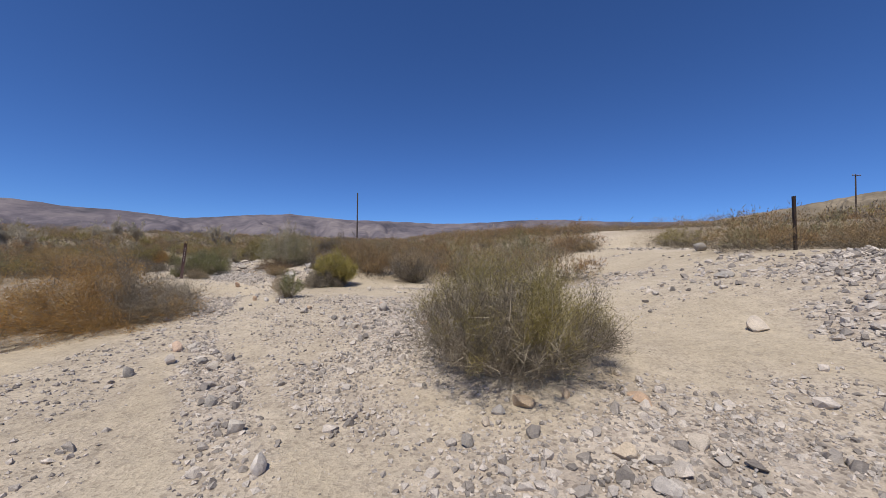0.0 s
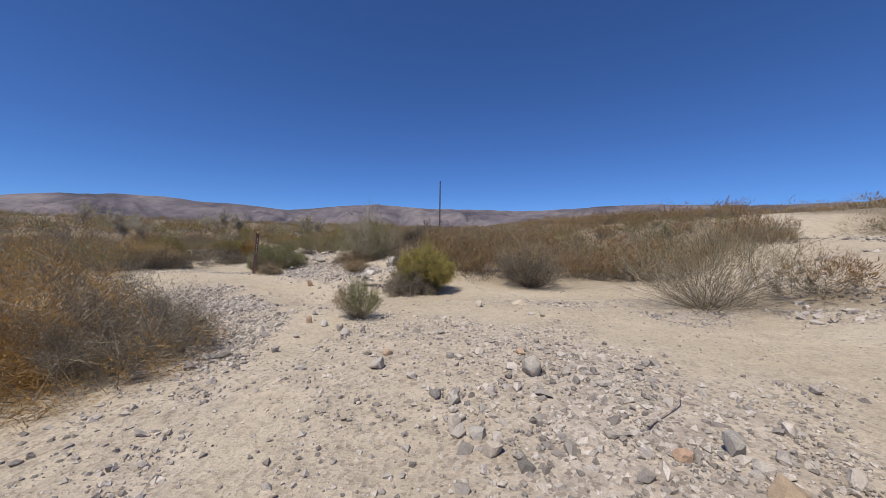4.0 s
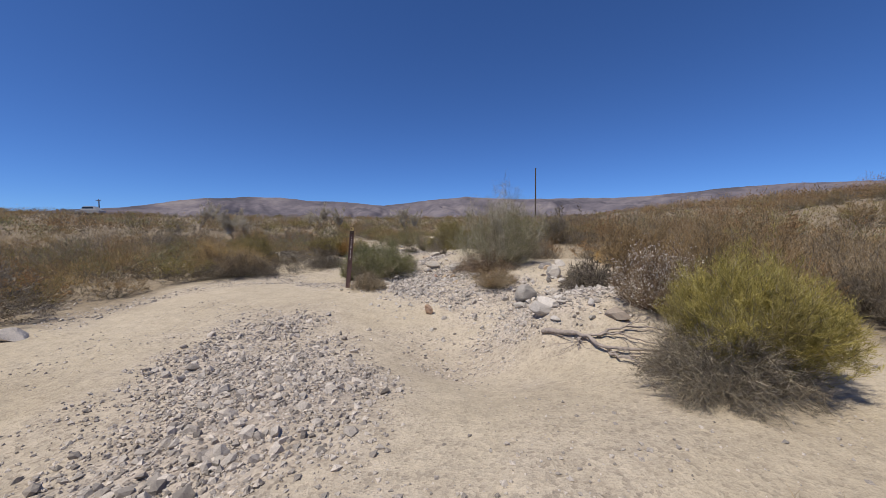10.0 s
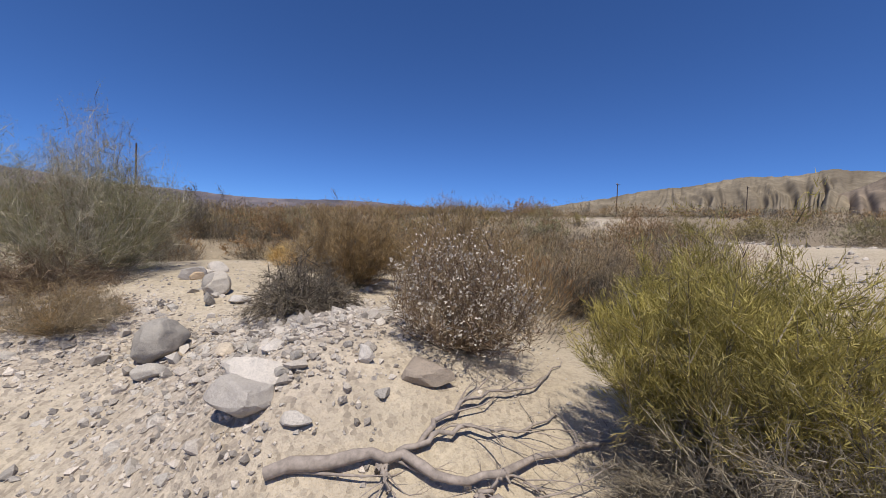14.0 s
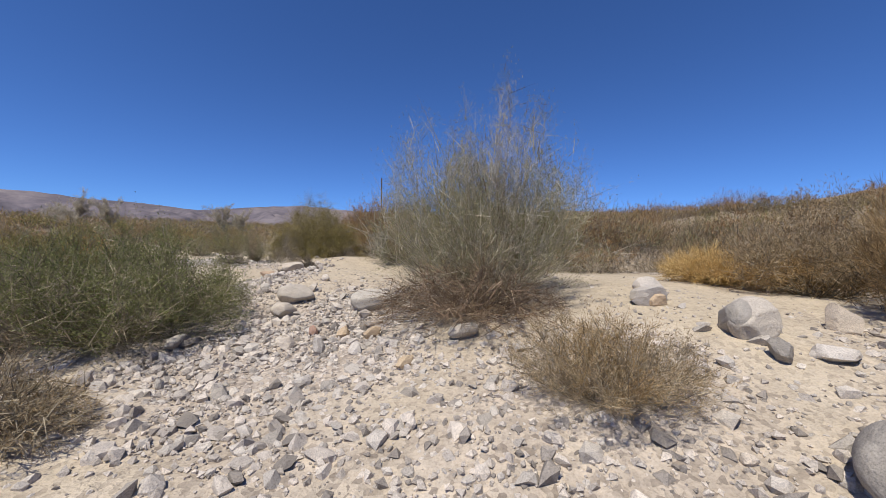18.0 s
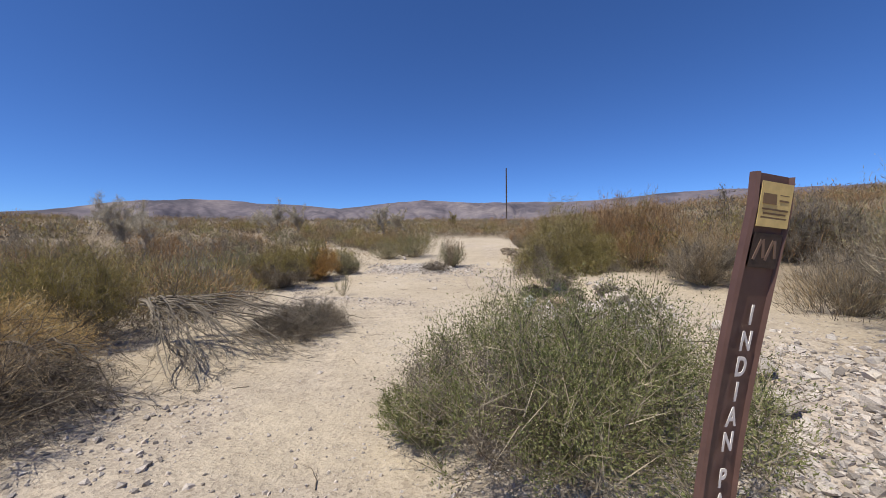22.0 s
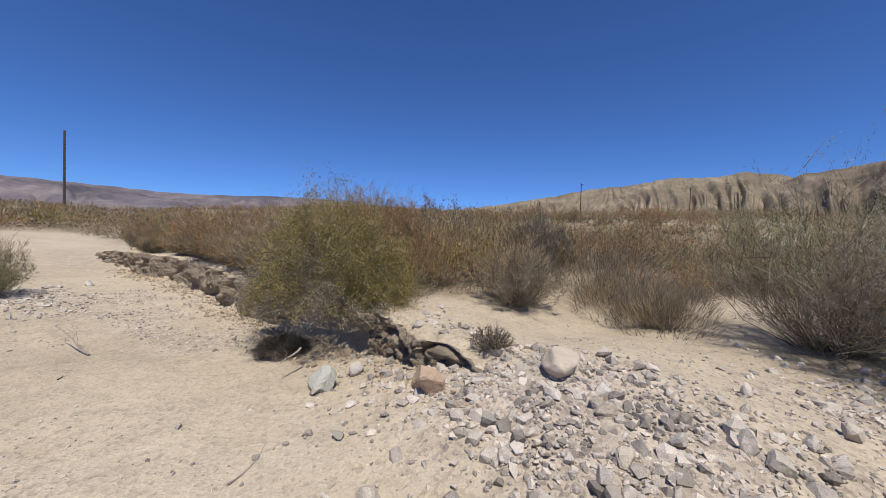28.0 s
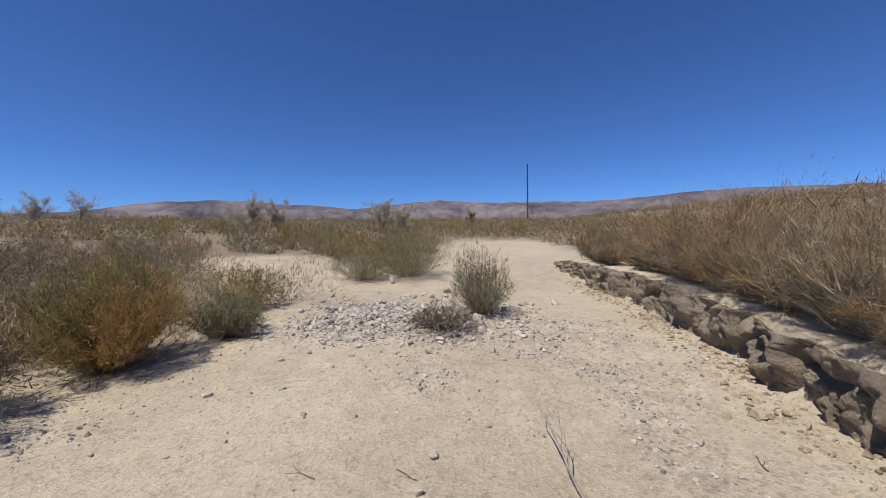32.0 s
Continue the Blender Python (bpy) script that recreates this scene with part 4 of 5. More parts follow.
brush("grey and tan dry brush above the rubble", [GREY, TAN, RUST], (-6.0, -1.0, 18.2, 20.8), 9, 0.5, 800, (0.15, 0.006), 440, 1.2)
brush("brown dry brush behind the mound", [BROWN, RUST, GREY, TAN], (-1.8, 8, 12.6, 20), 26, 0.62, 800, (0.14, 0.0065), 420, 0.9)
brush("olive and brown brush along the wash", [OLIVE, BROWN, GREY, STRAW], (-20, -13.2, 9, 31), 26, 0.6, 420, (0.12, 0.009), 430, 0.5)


# ---- dry tufts along the lip of the bank ----
tufts = [shrub(-7.7, 22.0 + k, label, 300 + k, 0.8, 0.55, wood, leaf, name="dry_grass", category="grass", group="dry tufts on the bank", stems=70, forks=8, leaf=6500, leaf_size=(0.13, 0.003), upright=0.8, thick=0.002, bare=0.0, second=(other, lambda x, y, z: z - 0.55))
         for k, (label, wood, leaf, other) in enumerate((("grey dry tuft with a rusty top on the bank", TWIG, GREY, RUST), ("straw coloured dry tuft on the bank", TWIG, BROWN, TAN), ("purplish grey dry tuft on the bank", TWIG_DARK, GREY, TAN)))]
rng = np.random.default_rng(55)
for k in range(26):
    y = 21.9 + 8.5 * k / 26 + rng.uniform(-0.1, 0.1)
    x = float(bank_edge(y)) + rng.uniform(0.38, 0.8)
    m = pose(x, y, float(land(x + 0.1, y)) + 0.0, 0, 0, rng.uniform(0, 360)) @ Matrix.Diagonal((rng.uniform(0.7, 1.2), rng.uniform(0.7, 1.2), rng.uniform(0.7, 1.5), 1))
    if k < 3:
        tufts[k].matrix_world = m
    else:
        copy_thing(tufts[k % 3], pose(0, 0, 0)).matrix_basis = m


# ---- rocks and gravel ----
RED = stone_material("reddish_stone", (0.40, 0.25, 0.19), (0.50, 0.33, 0.25), (0.53, 0.40, 0.31))
BANDED = stone_material("banded_stone", (0.30, 0.31, 0.27), (0.60, 0.58, 0.54), (0.45, 0.46, 0.41))
ROCK_SHAPES = {}
ROCK_LABELS = {"GRANITE": "weathered grey granite rock lying on sand", "PALE": "pale whitish rock lying on sand", "TAN": "tan sandstone rock lying on sand", "RED": "reddish rock lying in gravel", "DARK": "dark brown rock bedded in the sandy bank", "BANDED": "white and green banded rock by the bank"}
DARK_STONE = stone_material("brown_rock", (0.17, 0.145, 0.125), (0.27, 0.235, 0.205), (0.32, 0.27, 0.225))
RUBBLE = stone_material("rubble", (0.33, 0.305, 0.275), (0.50, 0.465, 0.425), (0.58, 0.53, 0.475), island=True)
rock_count = [0]


def rock(x, y, wide, high, mat):
    """One loose rock, part sunk into the ground."""
    rock_count[0] += 1
    rng = np.random.default_rng(1000 + rock_count[0])
    big = wide > 0.2
    key = (mat.name, big, int(rng.integers(0, 6)))
    if key not in ROCK_SHAPES:
        ROCK_SHAPES[key] = rock_mesh("rock", 17 * len(ROCK_SHAPES) + 5, mat, 4 if big and mat is GRANITE else 3 if big else 2, 16 if not (big and mat is GRANITE) else 6, 0.05 if big else 0.07, 0.8)
    ob = new("boulder" if wide > 0.28 else "rock", ROCK_SHAPES[key])
    deep = wide * rng.uniform(0.7, 1.0)
    tall = max(high, 0.35 * wide) / 0.68
    z = float(land(x, y)) - 0.14 * tall
    m = pose(x, y, z, rng.uniform(-8, 8), rng.uniform(-8, 8), rng.uniform(0, 360)) @ Matrix.Diagonal((wide, deep, tall, 1))
    ob.matrix_world = m
    word = {GRANITE: "GRANITE", PALE_STONE: "PALE", TAN_STONE: "TAN", RED: "RED", BANDED: "BANDED", DARK_STONE: "DARK"}[mat]
    return tagged(ob, ("large " if wide > 0.28 else "") + ROCK_LABELS[word], "boulder" if wide > 0.28 else "rock", "rocks of the wash")


rock(-1.46, 2.65, 0.20, 0.16, GRANITE)
rock(-1.12, 2.17, 0.16, 0.14, PALE_STONE)
rock(-0.92, 1.73, 0.18, 0.12, TAN_STONE)
rock(-1.85, 3.15, 0.15, 0.11, GRANITE)
rock(-1.72, 3.21, 0.19, 0.07, GRANITE)
rock(0.43, 2.62, 0.16, 0.14, GRANITE)
rock(0.63, 2.70, 0.24, 0.15, TAN_STONE)
rock(1.50, 1.95, 0.19, 0.19, GRANITE)
rock(0.13, 2.28, 0.15, 0.11, GRANITE)
rock(2.70, 1.54, 0.10, 0.07, GRANITE)
rock(-2.62, 1.36, 0.24, 0.16, GRANITE)
rock(-5.14, 2.71, 0.18, 0.18, PALE_STONE)
rock(-2.24, 4.01, 0.20, 0.10, GRANITE)
rock(1.02, 1.93, 0.21, 0.12, PALE_STONE)
rock(1.47, 1.55, 0.11, 0.10, GRANITE)
rock(1.04, 1.63, 0.18, 0.12, PALE_STONE)
rock(1.98, 2.33, 0.15, 0.08, PALE_STONE)
rock(-1.01, 5.45, 0.19, 0.13, GRANITE)
rock(3.74, 3.65, 0.35, 0.21, PALE_STONE)
rock(8.04, 9.34, 0.47, 0.26, GRANITE)
rock(11.17, 6.93, 0.47, 0.25, PALE_STONE)
rock(1.00, 2.69, 0.11, 0.10, TAN_STONE)
rock(0.30, 2.50, 0.12, 0.08, PALE_STONE)
rock(-0.09, 3.19, 0.08, 0.09, GRANITE)
rock(1.53, 2.55, 0.22, 0.12, TAN_STONE)
rock(1.62, 3.01, 0.12, 0.11, GRANITE)
rock(5.25, 5.65, 0.30, 0.12, GRANITE)
rock(-0.34, 2.53, 0.10, 0.04, PALE_STONE)
rock(-1.20, 2.66, 0.06, 0.06, GRANITE)
rock(-2.08, 1.87, 0.06, 0.05, GRANITE)
rock(-0.95, 5.27, 0.16, 0.16, GRANITE)
rock(-1.16, 5.50, 0.13, 0.18, PALE_STONE)
rock(-0.79, 5.23, 0.08, 0.08, GRANITE)
rock(-2.90, 4.60, 0.23, 0.18, RED)
rock(-2.73, 4.57, 0.14, 0.11, GRANITE)
rock(-2.72, 4.16, 0.16, 0.14, PALE_STONE)
rock(-2.43, 4.20, 0.18, 0.14, GRANITE)
rock(-2.03, 4.91, 0.13, 0.05, PALE_STONE)
rock(-1.33, 5.97, 0.16, 0.14, GRANITE)
rock(-1.19, 5.89, 0.12, 0.10, GRANITE)
rock(-1.56, 6.26, 0.15, 0.09, GRANITE)
rock(-1.91, 6.44, 0.19, 0.13, GRANITE)
rock(-1.90, 6.74, 0.17, 0.12, TAN_STONE)
rock(-1.02, 6.80, 0.18, 0.08, PALE_STONE)
rock(-1.28, 6.69, 0.14, 0.07, GRANITE)
rock(0.29, 4.90, 0.26, 0.24, TAN_STONE)
rock(0.32, 5.32, 0.18, 0.18, GRANITE)
rock(-0.12, 5.31, 0.14, 0.11, PALE_STONE)
rock(0.05, 5.26, 0.15, 0.08, TAN_STONE)
rock(-0.61, 6.36, 0.22, 0.16, GRANITE)
rock(-3.88, 6.09, 0.20, 0.12, PALE_STONE)
rock(-2.58, 6.37, 0.17, 0.05, GRANITE)
rock(-2.97, 7.78, 0.17, 0.12, PALE_STONE)
rock(-3.85, 8.62, 0.16, 0.12, GRANITE)
rock(-0.39, 9.24, 0.30, 0.10, PALE_STONE)
rock(-2.90, 3.81, 0.15, 0.12, GRANITE)
rock(-0.38, 5.35, 0.11, 0.15, PALE_STONE)
rock(-3.25, 7.96, 0.13, 0.15, TAN_STONE)
rock(-2.55, 7.36, 0.14, 0.13, PALE_STONE)
rock(-2.69, 7.58, 0.16, 0.15, GRANITE)
rock(-3.05, 6.76, 0.13, 0.11, GRANITE)
rock(-3.10, 7.30, 0.15, 0.06, GRANITE)
rock(-4.86, 8.12, 0.21, 0.09, PALE_STONE)
rock(-2.40, 7.59, 0.09, 0.09, GRANITE)
rock(-0.29, 8.43, 0.17, 0.08, PALE_STONE)
rock(-0.17, 8.33, 0.15, 0.08, GRANITE)
rock(-1.02, 8.98, 0.19, 0.14, GRANITE)
rock(-10.75, 10.17, 0.46, 0.29, PALE_STONE)
rock(-0.64, 6.78, 0.13, 0.10, TAN_STONE)
rock(-0.43, 6.88, 0.09, 0.07, GRANITE)
rock(-3.54, 6.29, 0.16, 0.09, PALE_STONE)
rock(-3.65, 8.83, 0.08, 0.06, GRANITE)
rock(-3.48, 8.81, 0.11, 0.11, GRANITE)
rock(-3.38, 8.39, 0.08, 0.10, PALE_STONE)
rock(-5.02, 7.91, 0.09, 0.06, GRANITE)
rock(-1.55, 9.59, 0.13, 0.10, GRANITE)
rock(-3.97, 15.39, 0.35, 0.20, PALE_STONE)
rock(-5.77, 13.36, 0.28, 0.22, TAN_STONE)
rock(-3.04, 11.33, 0.07, 0.07, PALE_STONE)
rock(-3.73, 14.71, 0.27, 0.26, GRANITE)
rock(-3.09, 14.74, 0.25, 0.29, PALE_STONE)
rock(-4.61, 14.46, 0.07, 0.06, PALE_STONE)
rock(-6.06, 15.64, 0.19, 0.16, TAN_STONE)
rock(-6.15, 15.30, 0.18, 0.12, PALE_STONE)
rock(-5.79, 15.01, 0.19, 0.11, TAN_STONE)
rock(-6.29, 15.76, 0.16, 0.17, TAN_STONE)
rock(-6.13, 16.30, 0.44, 0.20, GRANITE)
rock(-6.56, 15.84, 0.18, 0.13, RED)
rock(-6.42, 15.41, 0.16, 0.16, PALE_STONE)
rock(-6.69, 15.59, 0.23, 0.15, PALE_STONE)
rock(-7.61, 15.78, 0.26, 0.11, GRANITE)
rock(-7.45, 15.54, 0.11, 0.07, PALE_STONE)
rock(-7.22, 15.10, 0.07, 0.06, PALE_STONE)
rock(-6.96, 16.67, 0.37, 0.19, GRANITE)
rock(-6.95, 16.31, 0.28, 0.13, GRANITE)
rock(-5.39, 15.29, 0.23, 0.12, GRANITE)
rock(-6.39, 14.96, 0.16, 0.10, PALE_STONE)
rock(-8.06, 14.05, 0.13, 0.10, GRANITE)
rock(-7.94, 14.23, 0.09, 0.07, PALE_STONE)
rock(-3.79, 14.80, 0.25, 0.22, GRANITE)
rock(-3.80, 15.46, 0.25, 0.15, PALE_STONE)
rock(-6.88, 15.03, 0.11, 0.05, GRANITE)
rock(-6.27, 15.23, 0.10, 0.07, PALE_STONE)
rock(-5.78, 14.94, 0.08, 0.07, PALE_STONE)
rock(-7.26, 15.82, 0.11, 0.07, GRANITE)
rock(-7.05, 15.57, 0.11, 0.08, GRANITE)
rock(-7.25, 15.02, 0.09, 0.08, GRANITE)
rock(-8.42, 19.70, 0.31, 0.29, BANDED)
rock(-8.10, 19.67, 0.17, 0.13, PALE_STONE)
rock(-8.77, 18.42, 0.18, 0.13, GRANITE)
rock(-7.45, 18.25, 0.29, 0.17, GRANITE)
rock(-8.01, 18.90, 0.41, 0.22, TAN_STONE)
rock(-8.39, 19.24, 0.12, 0.06, PALE_STONE)
rock(-8.63, 18.97, 0.11, 0.07, GRANITE)
rock(-8.33, 17.57, 0.15, 0.12, GRANITE)
rock(-8.15, 17.42, 0.15, 0.10, TAN_STONE)
rock(-8.39, 17.85, 0.17, 0.09, PALE_STONE)
rock(-8.22, 18.31, 0.16, 0.09, GRANITE)
rock(-7.52, 17.96, 0.16, 0.12, PALE_STONE)
rock(-8.30, 17.37, 0.10, 0.06, GRANITE)
rock(-7.47, 17.19, 0.16, 0.13, GRANITE)
rock(-9.80, 18.86, 0.05, 0.04, GRANITE)
rock(-9.27, 19.79, 0.07, 0.05, GRANITE)
rock(-10.52, 21.89, 0.09, 0.06, GRANITE)
rock(-6.81, 17.40, 0.12, 0.11, PALE_STONE)
rock(-7.45, 17.31, 0.13, 0.15, PALE_STONE)
rock(-6.85, 16.99, 0.14, 0.11, GRANITE)
rock(-7.67, 17.87, 0.19, 0.14, GRANITE)
rock(-8.09, 18.34, 0.15, 0.13, GRANITE)
rock(-7.95, 20.16, 0.15, 0.12, TAN_STONE)
rock(-7.90, 17.69, 0.20, 0.17, GRANITE)
rock(-7.17, 17.11, 0.14, 0.11, PALE_STONE)
rock(-7.71, 18.16, 0.16, 0.11, PALE_STONE)
rock(-7.63, 17.54, 0.12, 0.09, GRANITE)
rock(-10.54, 22.24, 0.12, 0.07, GRANITE)
rock(-9.70, 26.39, 0.25, 0.14, PALE_STONE)
rock(-10.96, 24.29, 0.10, 0.08, PALE_STONE)
rock(-12.96, 25.11, 0.19, 0.14, PALE_STONE)
rock(-13.25, 28.06, 0.25, 0.27, PALE_STONE)
rock(-12.62, 22.57, 0.17, 0.04, GRANITE)
rock(-12.48, 23.31, 0.10, 0.04, GRANITE)
rock(-12.30, 23.53, 0.09, 0.05, GRANITE)
rock(-10.46, 21.77, 0.16, 0.11, GRANITE)
rock(-11.62, 22.48, 0.08, 0.05, GRANITE)
rock(-11.23, 22.55, 0.06, 0.04, PALE_STONE)
rock(-10.88, 23.12, 0.05, 0.04, PALE_STONE)
rock(-3.77, 13.11, 0.20, 0.12, PALE_STONE)
rock(-3.46, 12.51, 0.15, 0.05, GRANITE)
rock(-3.50, 12.27, 0.13, 0.07, GRANITE)
rock(-3.59, 12.19, 0.20, 0.05, GRANITE)
rock(-3.66, 12.35, 0.13, 0.05, PALE_STONE)
rock(-3.75, 12.62, 0.10, 0.05, GRANITE)
rock(-3.69, 12.54, 0.10, 0.05, PALE_STONE)
rock(-3.63, 15.78, 0.32, 0.23, PALE_STONE)
rock(-3.89, 15.38, 0.33, 0.13, TAN_STONE)
rock(-3.80, 14.45, 0.19, 0.20, GRANITE)
rock(-3.56, 14.42, 0.34, 0.12, PALE_STONE)
rock(-3.63, 13.47, 0.13, 0.09, PALE_STONE)
rock(-3.56, 13.32, 0.10, 0.06, PALE_STONE)
rock(-4.50, 13.96, 0.09, 0.06, PALE_STONE)
rock(-4.20, 13.36, 0.21, 0.10, GRANITE)
rock(-3.71, 12.70, 0.11, 0.05, PALE_STONE)
rock(-3.57, 12.59, 0.19, 0.05, PALE_STONE)
rock(-4.05, 13.49, 0.14, 0.05, TAN_STONE)
rock(-4.16, 13.69, 0.42, 0.27, GRANITE)
rock(-3.66, 12.26, 0.47, 0.06, PALE_STONE)
rock(-2.91, 11.88, 0.40, 0.18, DARK_STONE)
rock(-3.18, 12.10, 0.15, 0.13, PALE_STONE)
rock(-3.33, 11.95, 0.08, 0.07, GRANITE)
rock(-3.17, 11.86, 0.13, 0.08, GRANITE)
rock(-3.42, 12.36, 0.08, 0.05, GRANITE)
rock(-3.22, 12.25, 0.09, 0.07, PALE_STONE)
rock(-3.47, 12.64, 0.10, 0.05, PALE_STONE)
rock(-3.76, 12.12, 0.40, 0.21, PALE_STONE)
rock(-3.59, 11.90, 0.19, 0.07, PALE_STONE)
rock(-4.06, 12.16, 0.11, 0.08, GRANITE)


def scattered_stones(name, label, count, sizes, mat, chance, seed, box, lift=0.14, chunky=False):
    """Many small broken stones in one mesh, denser where chance(x, y) is high."""
    rng = np.random.default_rng(seed)
    bm = bmesh.new()
    if chunky:
        bmesh.ops.create_icosphere(bm, subdivisions=1, radius=1.0)
    else:
        for p in ((1, 0, 0), (0, 1, 0), (-1, 0, 0), (0, -1, 0), (0, 0, 1), (0, 0, -1)):
            bm.verts.new(p)
        bm.verts.ensure_lookup_table()
        for a, b in ((0, 1), (1, 2), (2, 3), (3, 0)):
            bm.faces.new((bm.verts[a], bm.verts[b], bm.verts[4]))
            bm.faces.new((bm.verts[b], bm.verts[a], bm.verts[5]))
    bm.verts.index_update()
    base = np.array([v.co for v in bm.verts])
    tri = np.array([[v.index for v in f.verts] for f in bm.faces])
    bm.free()
    x, y = rng.uniform(box[0], box[1], count * 14), rng.uniform(box[2], box[3], count * 14)
    keep = np.where(rng.uniform(0, 1, len(x)) < chance(x, y))[0][:count]
    x, y = x[keep], y[keep]
    n = len(x)
    size = sizes[0] * (sizes[1] / sizes[0]) ** (rng.uniform(0, 1, n) ** 2.6)
    p = np.repeat(base[None], n, 0) * (1 + rng.uniform(-0.28, 0.28, (n, len(base), 1)))
    if chunky:
        for _ in range(5):  # flat broken sides
            nrm = rng.normal(size=(n, 1, 3))
            nrm /= np.linalg.norm(nrm, axis=2, keepdims=True)
            over = (p * nrm).sum(2, keepdims=True) - rng.uniform(0.25, 0.7, (n, 1, 1))
            p = p - nrm * np.maximum(over, 0)
    p = p * rng.uniform(0.68, 1.15, (n, 1, 3))
    q = rng.normal(size=(n, 4))
    q /= np.linalg.norm(q, axis=1, keepdims=True)
    w, u = q[:, None, :1], q[:, None, 1:]
    p = p + 2 * np.cross(u, np.cross(u, p) + w * p)  # turned any way
    p = p * size[:, None, None] * [1, 1, 0.85]
    p += np.stack([x, y, land(x, y) + size * lift], -1)[:, None]
    f = (tri[None] + (np.arange(n) * len(base))[:, None, None]).reshape(-1, 3)
    return tagged(new(name, mesh_of(name, p.reshape(-1, 3), f, mat)), label, "gravel", kind="stuff")


scattered_stones("gravel", "loose grey and white gravel in bars along the wash", 60000, (0.008, 0.034), GRAVEL, lambda x, y: np.clip(1.4 * stony(x, y) - 0.3, 0, 1), 5, (-14, 4, 0.5, 27))
scattered_stones("pebbles", "scattered pebbles on sand", 34000, (0.005, 0.022), GRAVEL, lambda x, y: np.clip(0.15 + 0.45 * layers(x * 0.9, y * 0.9, 2, 77), 0, 1), 6, (-14, 4, 0, 27))
scattered_stones("stones", "fist-sized broken stones strewn over the gravel bars", 8500, (0.02, 0.08), GRAVEL, lambda x, y: np.clip(1.3 * stony(x, y) - 0.45, 0, 1), 7, (-17, 9, 0.5, 27), chunky=True)
scattered_stones("stones", "grey stones covering the slope", 2600, (0.025, 0.10), GRAVEL, lambda x, y: np.clip(stony(x, y), 0, 1), 8, (3, 12, 1, 20), chunky=True)
scattered_stones("stones", "broken stones and rubble along the foot of the bank", 1300, (0.012, 0.075), GRAVEL, lambda x, y: np.exp(-0.5 * ((x - bank_edge(y) - 0.1) / 0.5) ** 2) * smooth(16.8, 17.4, y) * (1 - smooth(19.4, 20.2, y)), 9, (-10, -7, 17, 20.5), chunky=True)

scattered_stones("stones", "pale broken stones heaped on a low berm", 1100, (0.02, 0.09), RUBBLE, lambda x, y: np.exp(-0.5 * (((x + 11.7) / 0.9) ** 2 + ((y - 25.1) / 0.7) ** 2)), 10, (-14, -10, 23, 27.5), chunky=True)
scattered_stones("stones", "rubble of pale broken rock round the mound", 2600, (0.014, 0.075), RUBBLE, lambda x, y: np.exp(-0.5 * (((x + 6.3) / 0.9) ** 2 + ((y - 15.3) / 1.0) ** 2)) + np.exp(-0.5 * (((x + 3.5) / 0.8) ** 2 + ((y - 13.3) / 0.7) ** 2)), 12, (-9, -1.5, 12.3, 18), lift=0.02, chunky=True)


# the cut bank: a crumbling face of dried mud under a lip of sand
def bank_face():
    along = np.arange(18.5, 31.0, 0.022)
    up = np.concatenate([np.linspace(0, 0.62, 30), np.linspace(0.64, 1, 14)])  # face, then the top behind the lip
    Y, S = np.meshgrid(along, up)
    E = bank_edge(Y) + 0.06 * grain(np.floor(Y * 5 + 0.5 * grain(Y * 7, 2.2, 4)), 1.0, 57)
    low, high = land(bank_edge(Y) - 0.25, Y), land(bank_edge(Y) + 0.5, Y)
    rise = np.maximum(high - low, 0.02)
    face, top = np.clip(S / 0.62, 0, 1), np.clip((S - 0.62) / 0.38, 0, 1)
    cave = smooth(19.8, 20.3, Y) * (1 - smooth(21.1, 21.7, Y))
    bend = 0.5 * layers(Y * 3, face * 1.5, 3, 58)
    chunk = 0.045 * grain(np.floor(Y * 5 + 2 * bend), np.floor(face * 1.1 + bend), 51)
    crumbs = 0.055 * layers(Y * 9 + bend, face * 3.5, 4, 53) + 0.012 * grain(Y * 60, face * 22, 61)
    cracks = 0.2 * np.clip(1 - np.abs(layers(Y * 2.6 + bend, face * 0.7, 3, 55)) * 4, 0, 1) ** 1.5
    lean = 0.1 * (1 - face) ** 2 - 0.05 * (1 - face) ** 8 + 0.02 * face + cave * 0.38 * np.sin(np.pi * np.clip(face, 0, 1) ** 0.8) * (1 - smooth(0.85, 1.0, face) * 0.6)
    fade = smooth(0.03, 0.2, rise)
    hold = np.sin(np.pi * np.clip(0.1 + 0.8 * face, 0, 1)) * (1 - top)
    X = E + lean * fade + (chunk + crumbs + cracks) * hold * fade + 0.55 * top
    Z = low - 0.04 + (rise + 0.055) * face ** 0.9 + 0.012 * layers(Y * 5, X * 5, 3, 54) * smooth(0.5, 0.7, S)
    Z = np.where(S > 0.62, (high + 0.016 + 0.022 * layers(Y * 7, X * 7, 3, 54)) * (1 - top) + (land(X, Y) - 0.012 + 0.02 * (1 - top)) * top, Z)
    Z = Z - 0.16 * (1 - smooth(18.5, 19.1, Y))
    Z[-1] -= 0.05
    w = len(along)
    i, j = np.meshgrid(np.arange(w - 1), np.arange(len(up) - 1))
    f = np.stack([j * w + i, j * w + i + 1, (j + 1) * w + i + 1, (j + 1) * w + i], -1).reshape(-1, 4)
    me = mesh_of("bank", np.stack([X, Y, Z], -1).reshape(-1, 3), f, BANK_MUD)
    me.materials.append(SAND)
    me.polygons.foreach_set("material_index", (j.ravel() >= 30).astype(np.int32))
    me.polygons.foreach_set("use_smooth", np.ones(j.size, bool))
    return me


tagged(new("bank", bank_face()), "crumbling cut bank of dried mud with an undercut lip", "bank", kind="structure")
